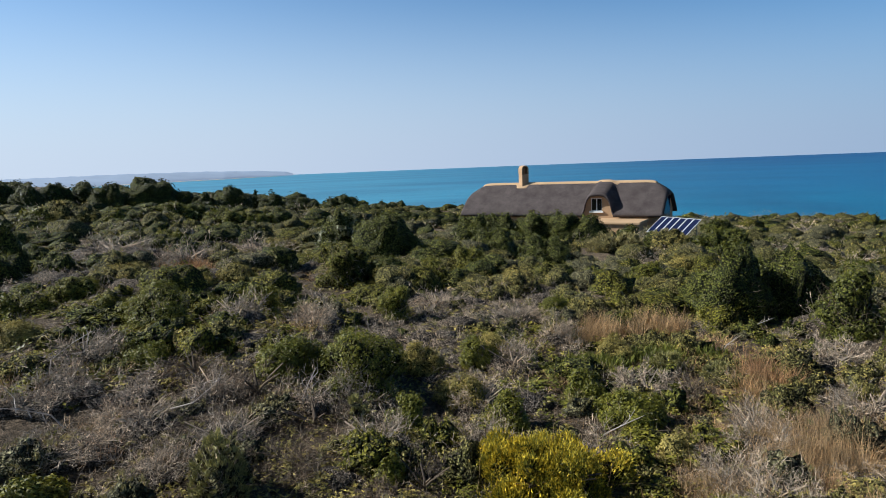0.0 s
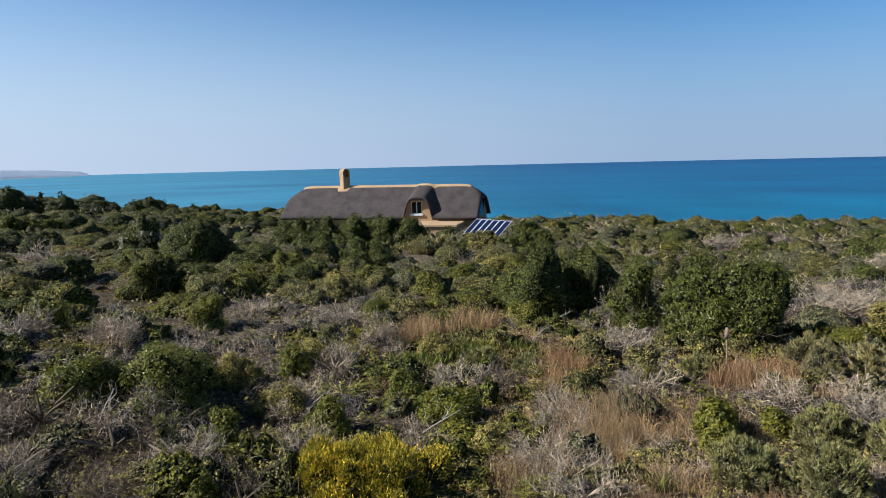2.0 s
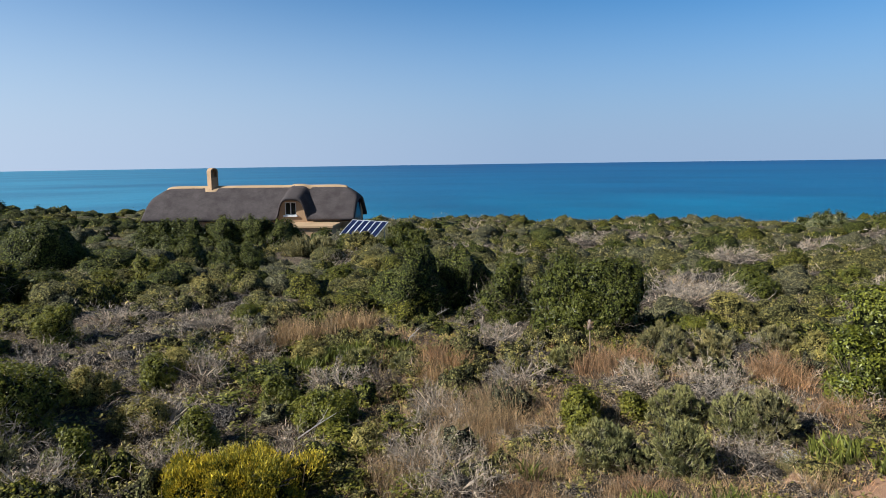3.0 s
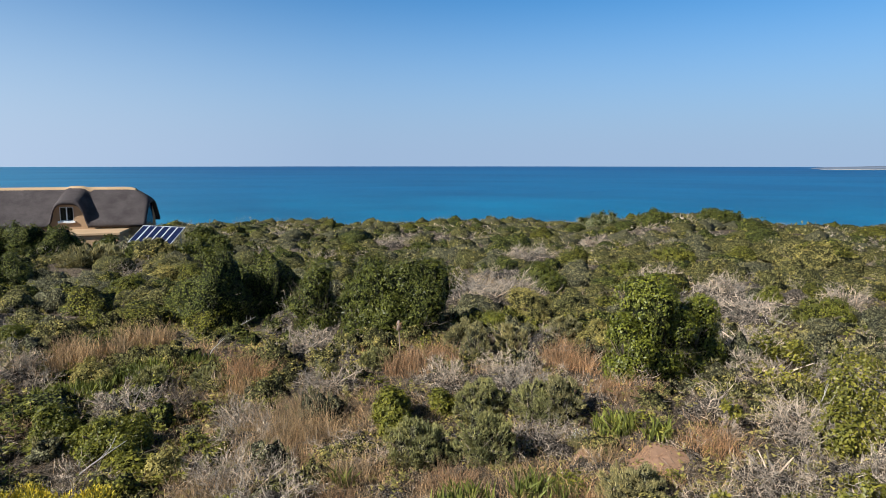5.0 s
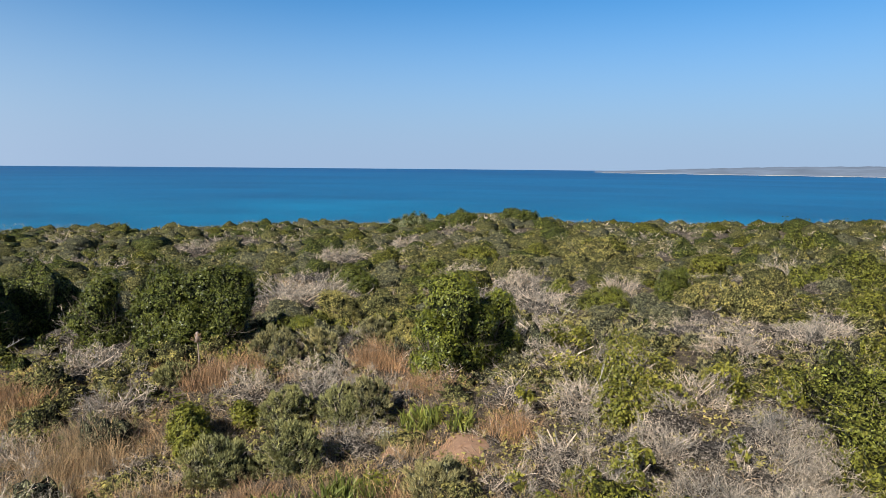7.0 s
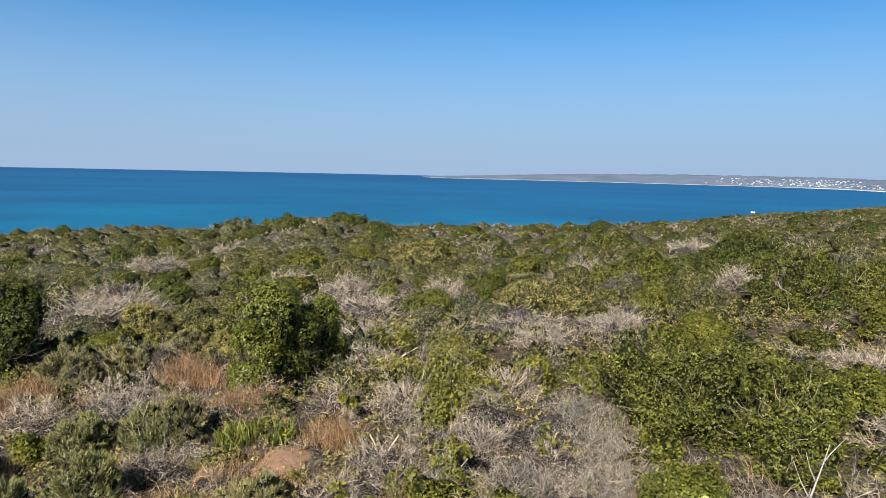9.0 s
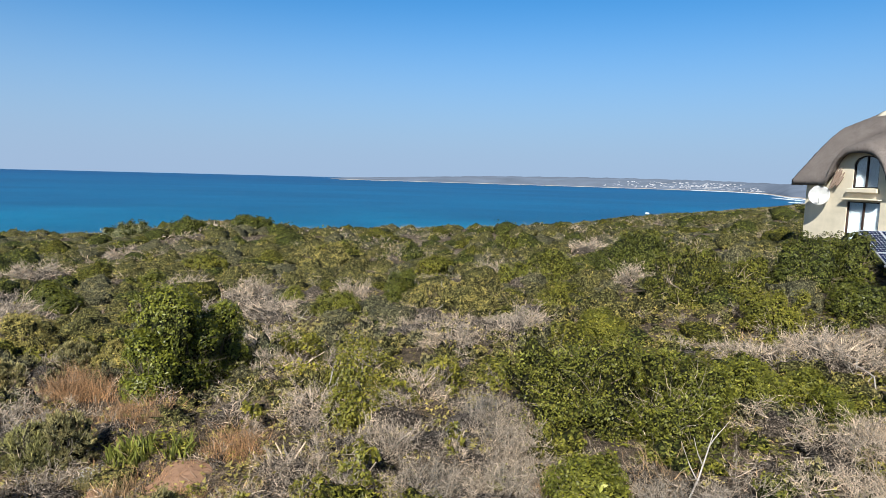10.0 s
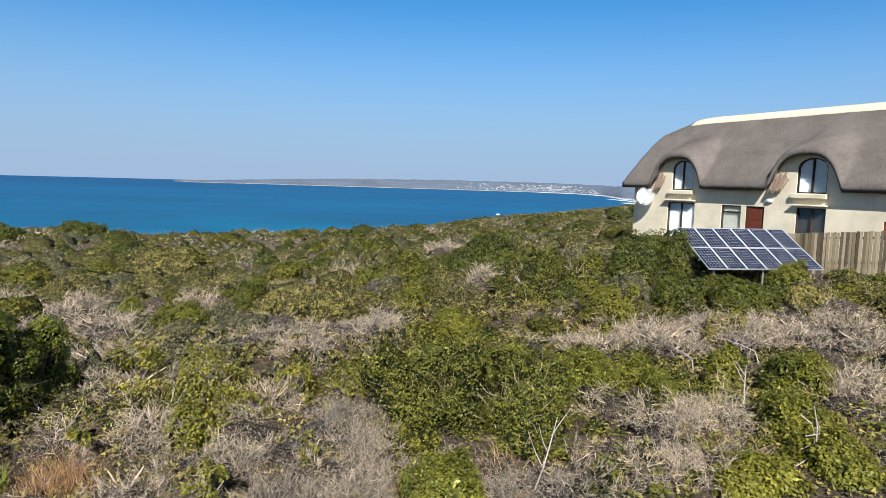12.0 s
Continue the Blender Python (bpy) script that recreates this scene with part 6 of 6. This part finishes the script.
def grow():
    rng = np.random.default_rng(11)
    # band, radius from, to, plants per square metre, sizes, flatness
    bands = (
        (0, 6.0, 13, 2.2, (0.7, 1.0, 1.35), 0.8),
        (1, 13, 24, 1.6, (0.9, 1.25, 1.7), 0.8),
        (2, 24, 40, 0.8, (1.3, 1.9, 2.6), 0.78),
        (3, 40, 65, 0.42, (1.6, 2.3, 3.1), 0.75),
        (4, 65, 135, 0.22, (2.2, 3.1, 4.4), 0.62),
        (5, 135, 430, 0.05, (4.5, 6.5, 8.5), 0.3),
    )
    for band, r0, r1, dens, sizes, flat in bands:
        pos, r, kind = sow(rng, r0, r1, dens, 50, -123) if band < 5 else sow(rng, r0, r1, dens, -80, -112)
        grade = rng.choice(3, len(pos), p=(0.42, 0.36, 0.22))
        for g, size in enumerate(sizes):
            sh = shapes(band, size, rng)
            for i, s in enumerate(SPECIES):
                sel = (kind == i) & (grade == g)
                k = int(sel.sum())
                if not k:
                    continue
                name, label, cat, mat_leaf = LABELS[s]
                if s == "grass" and g == 1:
                    label, mat_leaf = "tufts of rust-coloured dry grass", GRASS_RUST
                low = s in ("grass", "lime")
                sc = size * rng.uniform(0.85, 1.18, k) * (0.75 if low else 1.0)
                tall = rng.uniform(0.6, 1.45, k) * (flat if not low else 1.1 / size)
                seed = int(rng.integers(1 << 30))
                west = pos[sel][:, 0] < -0.5
                if s == "grey" and west.any():      # slightly greyer twigs for the dead shrubs on the western side
                    scatter(name, sh[s][0], pos[sel][west], sc[west], TWIG_PALE, "leafless grey dry shrubs of the western side", cat, np.random.default_rng(seed + 1), tall[west])
                    scatter(name, sh[s][0], pos[sel][~west], sc[~west], mat_leaf, label, cat, np.random.default_rng(seed), tall[~west])
                else:
                    scatter(name, sh[s][0], pos[sel], sc, mat_leaf, label, cat, np.random.default_rng(seed), tall)
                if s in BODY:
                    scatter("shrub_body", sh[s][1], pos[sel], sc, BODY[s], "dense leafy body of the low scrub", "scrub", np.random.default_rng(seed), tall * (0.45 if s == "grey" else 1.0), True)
    # low undergrowth that closes the ground between the shrubs
    for band, r0, r1, dens in ((0, 6, 13, 4.2), (1, 13, 25, 3.2)):
        pos, r, kind = sow(rng, r0, r1, dens, 50, -123, True)
        sh = shapes(band, 0.75, rng)
        for i, s in enumerate(SPECIES):
            sel = kind == i
            if s == "lime" or not sel.any():
                continue
            name, label, cat, mat_leaf = LABELS[s]
            # grey twigs turn dark brown down here: shade below the shrubs put into colour
            scatter(name, sh["low" if s == "grey" else s][0], pos[sel], rng.uniform(0.8, 1.3, sel.sum()), TWIG_BROWN if s == "grey" else mat_leaf, label, cat, rng, rng.uniform(0.35, 0.75, sel.sum()))
    # the carpet of fallen twigs, seedlings and leaf litter on the ground itself
    for r0, r1, dens, length in ((6, 13, 170, 0.13), (13, 24, 85, 0.17), (24, 40, 26, 0.28)):
        n = int(dens * 0.5 * radians(176) * (r1 ** 2 - r0 ** 2))
        rr, az = np.sqrt(rng.uniform(r0 ** 2, r1 ** 2, n)), rng.uniform(-125, 51, n)
        x, y = polar(az, rr)
        ok = clear_of_buildings(x, y)
        p = np.stack([x, y, ground_z(x, y) + 0.01], 1)[ok]
        green = field_noise(p[:, 0], p[:, 1], 1.5, 77) + rng.normal(0, 0.12, len(p)) > 0.55
        d = norm(rng.normal(0, 1, (len(p), 3)) * np.array([1, 1, 0.35]) + np.array([0, 0, 0.3]))
        up = np.tile([0.0, 0.0, 1.0], (int(green.sum()), 1))
        # fallen twigs take the dark brown too, painting depth under the growth
        for name, label, mesh, mat_lit in (("twig_litter", "fallen brown twigs on the ground", spike_shape(rng, p[~green], d[~green], length * rng.uniform(0.5, 1.5, ((~green).sum(), 1)), length * 0.1), TWIG_BROWN),
                                           ("seedling_cover", "low olive seedlings and leaf litter", sliver_shape(rng, p[green] + np.array([0, 0, 0.04]), up, length * 0.55, 0.7), LEAF_OLIVE)):
            tagged(put(name, tri_mesh(name, *mesh), mat_lit), label, "litter", kind="stuff")
    # fine litter of stray twigs and grass
    lit = [join(tuft(rng, 16, 0.2, 0.009, 0.5, 1.2), twig_cloud(rng, 14, 0.2, 0.009, 0.6, 0.2, 0.9)) for _ in range(5)]
    for r0, r1, dens in ((6, 15, 2.4),):
        pos, r, kind = sow(rng, r0, r1, dens, under=True)
        half = (rng.random(len(pos)) < 0.4) & (pos[:, 0] > -1.0)
        scatter("dry_litter", lit, pos[half], rng.uniform(0.7, 1.3, half.sum()), GRASS_TAN, "stray dry grass and litter between shrubs", "litter", rng)
        scatter("dry_litter", lit, pos[~half], rng.uniform(0.7, 1.3, (~half).sum()), TWIG_BROWN, "stray grey-brown dead twigs between shrubs", "litter", rng)
    # low dry turf under the grassy stretch
    turf = [tuft(rng, 46, 0.22, 0.009, 0.4, 1.3) for _ in range(5)]
    pos, r, kind = sow(rng, 6, 20, 4.0, -2, -66, True)
    rust = field_noise(pos[:, 0], pos[:, 1], 1.6, 3) > 0.52
    scatter("dry_turf", turf, pos[~rust], rng.uniform(0.7, 1.4, (~rust).sum()), GRASS_TAN, "low turf of short dry tan grass", "grass", rng)
    scatter("dry_turf", turf, pos[rust], rng.uniform(0.7, 1.4, rust.sum()), GRASS_RUST, "low turf of short rust-coloured grass", "grass", rng)


def bare_sand(x, y, rad, material, label, lift):
    rng = np.random.default_rng(int(abs(x * 10)))
    a, q = np.meshgrid(np.linspace(0, 2 * np.pi, 28, endpoint=False), np.linspace(0.0, 1.0, 7))
    w = rad * (1 + 0.2 * np.sin(2 * a + 1) + 0.07 * np.sin(5 * a + 2))
    X, Y = x + np.cos(a) * q * w, y + np.sin(a) * q * w * 0.8
    Z = ground_z(X, Y) + lift * (1 - q ** 2) - 0.08 * q ** 4 + 0.035 + rng.normal(0, 0.008, a.shape)
    V = np.stack([X, Y, Z], -1).reshape(-1, 3)
    i, j = np.meshgrid(np.arange(6), np.arange(28), indexing="ij")
    F = np.stack([i * 28 + j, (i + 1) * 28 + j, (i + 1) * 28 + (j + 1) % 28, i * 28 + (j + 1) % 28], -1).reshape(-1, 4)
    tagged(put("bare_sand", tri_mesh("bare_sand", V, F, True), material), label, "sand", kind="structure")


for k, (sx, sy, sr) in enumerate(SAND_PATCHES):
    bare_sand(sx, sy, sr, PINK_SAND if k < 2 else SAND, "patch of bare reddish sand among dry grass" if k < 2 else "pale bare sand blowout in the dune scrub", 0.0 if k < 2 else 1.1)

# dead pale branches lying in and rising out of the scrub: foot and tip
LEANING_BRANCHES = (
    ((12.84, -4.96, 0.62), (13.28, -5.08, 1.16)), ((10.23, -4.59, 0.60), (10.85, -5.21, 1.22)), ((13.74, -6.98, 0.80), (14.39, -7.51, 0.98)),
    ((13.10, -1.23, 0.35), (13.62, -0.57, 0.75)), ((14.12, 1.11, 0.05), (14.42, 1.39, 0.63)), ((9.98, -0.92, 0.11), (10.44, -1.27, 0.95)),
    ((15.81, -4.89, 0.45), (16.6, -4.53, 0.65)), ((20.39, 12.72, -0.75), (21.49, 11.79, -0.6)), ((-10.79, 11.03, 0.68), (-10.11, 11.66, 1.28)),
)
FALLEN_BRANCHES = (
    ((-7.20, 9.96, 0.56), (-6.37, 10.51, 0.83)), ((-8.75, 9.30, 0.1), (-9.63, 8.71, 0.72)), ((-8.21, 12.08, 0.76), (-7.56, 12.38, 0.60)),
    ((4.05, 18.46, -0.65), (4.47, 18.36, -0.45)), ((0.44, 11.81, -0.25), (1.24, 11.75, -0.2)), ((-4.97, 10.84, 0.12), (-4.75, 10.94, 0.84)),
    ((12.37, 6.10, -0.28), (12.69, 6.06, 0.33)), ((24.01, 7.85, -0.6), (24.63, 7.20, 0.3)), ((14.39, 1.34, 0.05), (14.7, 1.82, 0.6)),
    ((5.82, 22.54, -1.0), (6.48, 22.36, -0.9)), ((16.4, -6.6, 0.5), (17.3, -6.0, 0.75)), ((-3.4, 9.0, -0.1), (-2.7, 9.4, 0.5)),
)
BARK = make_wood("bleached_dead_wood", rgb(0.3, 0.26, 0.225), rgb(0.54, 0.48, 0.42), 9.0)


def dead_branch(n, foot, tip):
    rng = random.Random(n)
    a, b = Vector(foot), Vector(tip)
    a.z = float(ground_z(a.x, a.y)) - 0.05 if n % 3 else a.z - 0.25
    d = b - a
    side = d.cross(Vector((rng.uniform(-1, 1), rng.uniform(-1, 1), 0.6))).normalized()

    def limb(p, q, bend, r0, r1):
        return tube([p, p.lerp(q, 0.35) + side * bend, p.lerp(q, 0.7) + side * bend * 0.6, q], r0, r1, 6)

    e = empty("dead_branch", Matrix.Translation(a))
    tagged(e, "bleached grey dead branch sticking out of the scrub", "branch", "dead branches in the scrub")
    z = Vector((0, 0, 0))
    part("limb", limb(z, d, 0.22 * d.length, 0.017, 0.005), BARK, e)
    for k in range(3):
        f = 0.35 + 0.2 * k
        p = d * f + side * 0.05
        q = p + (d.normalized() * 0.4 + Vector((rng.uniform(-0.6, 0.6), rng.uniform(-0.6, 0.6), rng.uniform(0.0, 0.6)))) * 0.45 * d.length
        part("twig", limb(p, q, 0.12 * d.length * rng.choice((-1, 1)), 0.01, 0.003), BARK, e)


for n, (foot, tip) in enumerate(LEANING_BRANCHES + FALLEN_BRANCHES):
    dead_branch(n, foot, tip)


def flower_stalk(x, y, h):
    e = empty("dead_flower_stalk", pose(x, y, float(ground_z(x, y)) - 0.05))
    tagged(e, "dry tan flower stalk with a brown seed head", "plant")
    part("stalk", tube([(0, 0, 0), (0.03, 0.01, h * 0.5), (0.01, 0.02, h)], 0.022, 0.014, 7), make_reed, e)
    bm = tube([(0.01, 0.02, h * 0.9), (0.0, 0.0, h * 1.0), (0.0, 0.01, h * 1.12)], 0.075, 0.03, 8)
    part("seed_head", bm, make_reed, e, "shaggy brown seed head", True)
    rng = np.random.default_rng(2)
    p, nn = spray_points(rng, 260, 0.12, 0.2, 5)
    p[:, 2] += h * 0.88
    put("bristle", tri_mesh("bristle", *spike_shape(rng, p, norm(nn + np.array([0, 0, 0.4])), 0.09, 0.012)), GRASS_TAN, e)


def white_flowers(x, y):
    rng = np.random.default_rng(8)
    e = empty("white_flower_cluster", pose(x, y, float(ground_z(x, y)) - 0.03))
    tagged(e, "cluster of small papery white flowers on thin stems", "flowers")
    k = 340
    p = rng.normal(0, 0.1, (k, 3)) * np.array([1.4, 1, 0])
    p[:, 2] = 0.3 + rng.normal(0, 0.05, k)
    put("bloom", tri_mesh("bloom", *leaf_shape(rng, p, np.tile([0.0, 0.0, 1.0], (k, 1)), 0.01, 0.9, 0.0)), WHITE, e, "papery white petals")
    put("stem", tri_mesh("stem", *spike_shape(rng, p * np.array([0.8, 0.8, 0]), norm(p * np.array([0.2, 0.2, 1])), p[:, 2:], 0.006)), LEAF_GREY, e)


white_flowers(8.43, 8.28)
flower_stalk(8.07, 14.64, 1.12)
grow_plants()
grow()
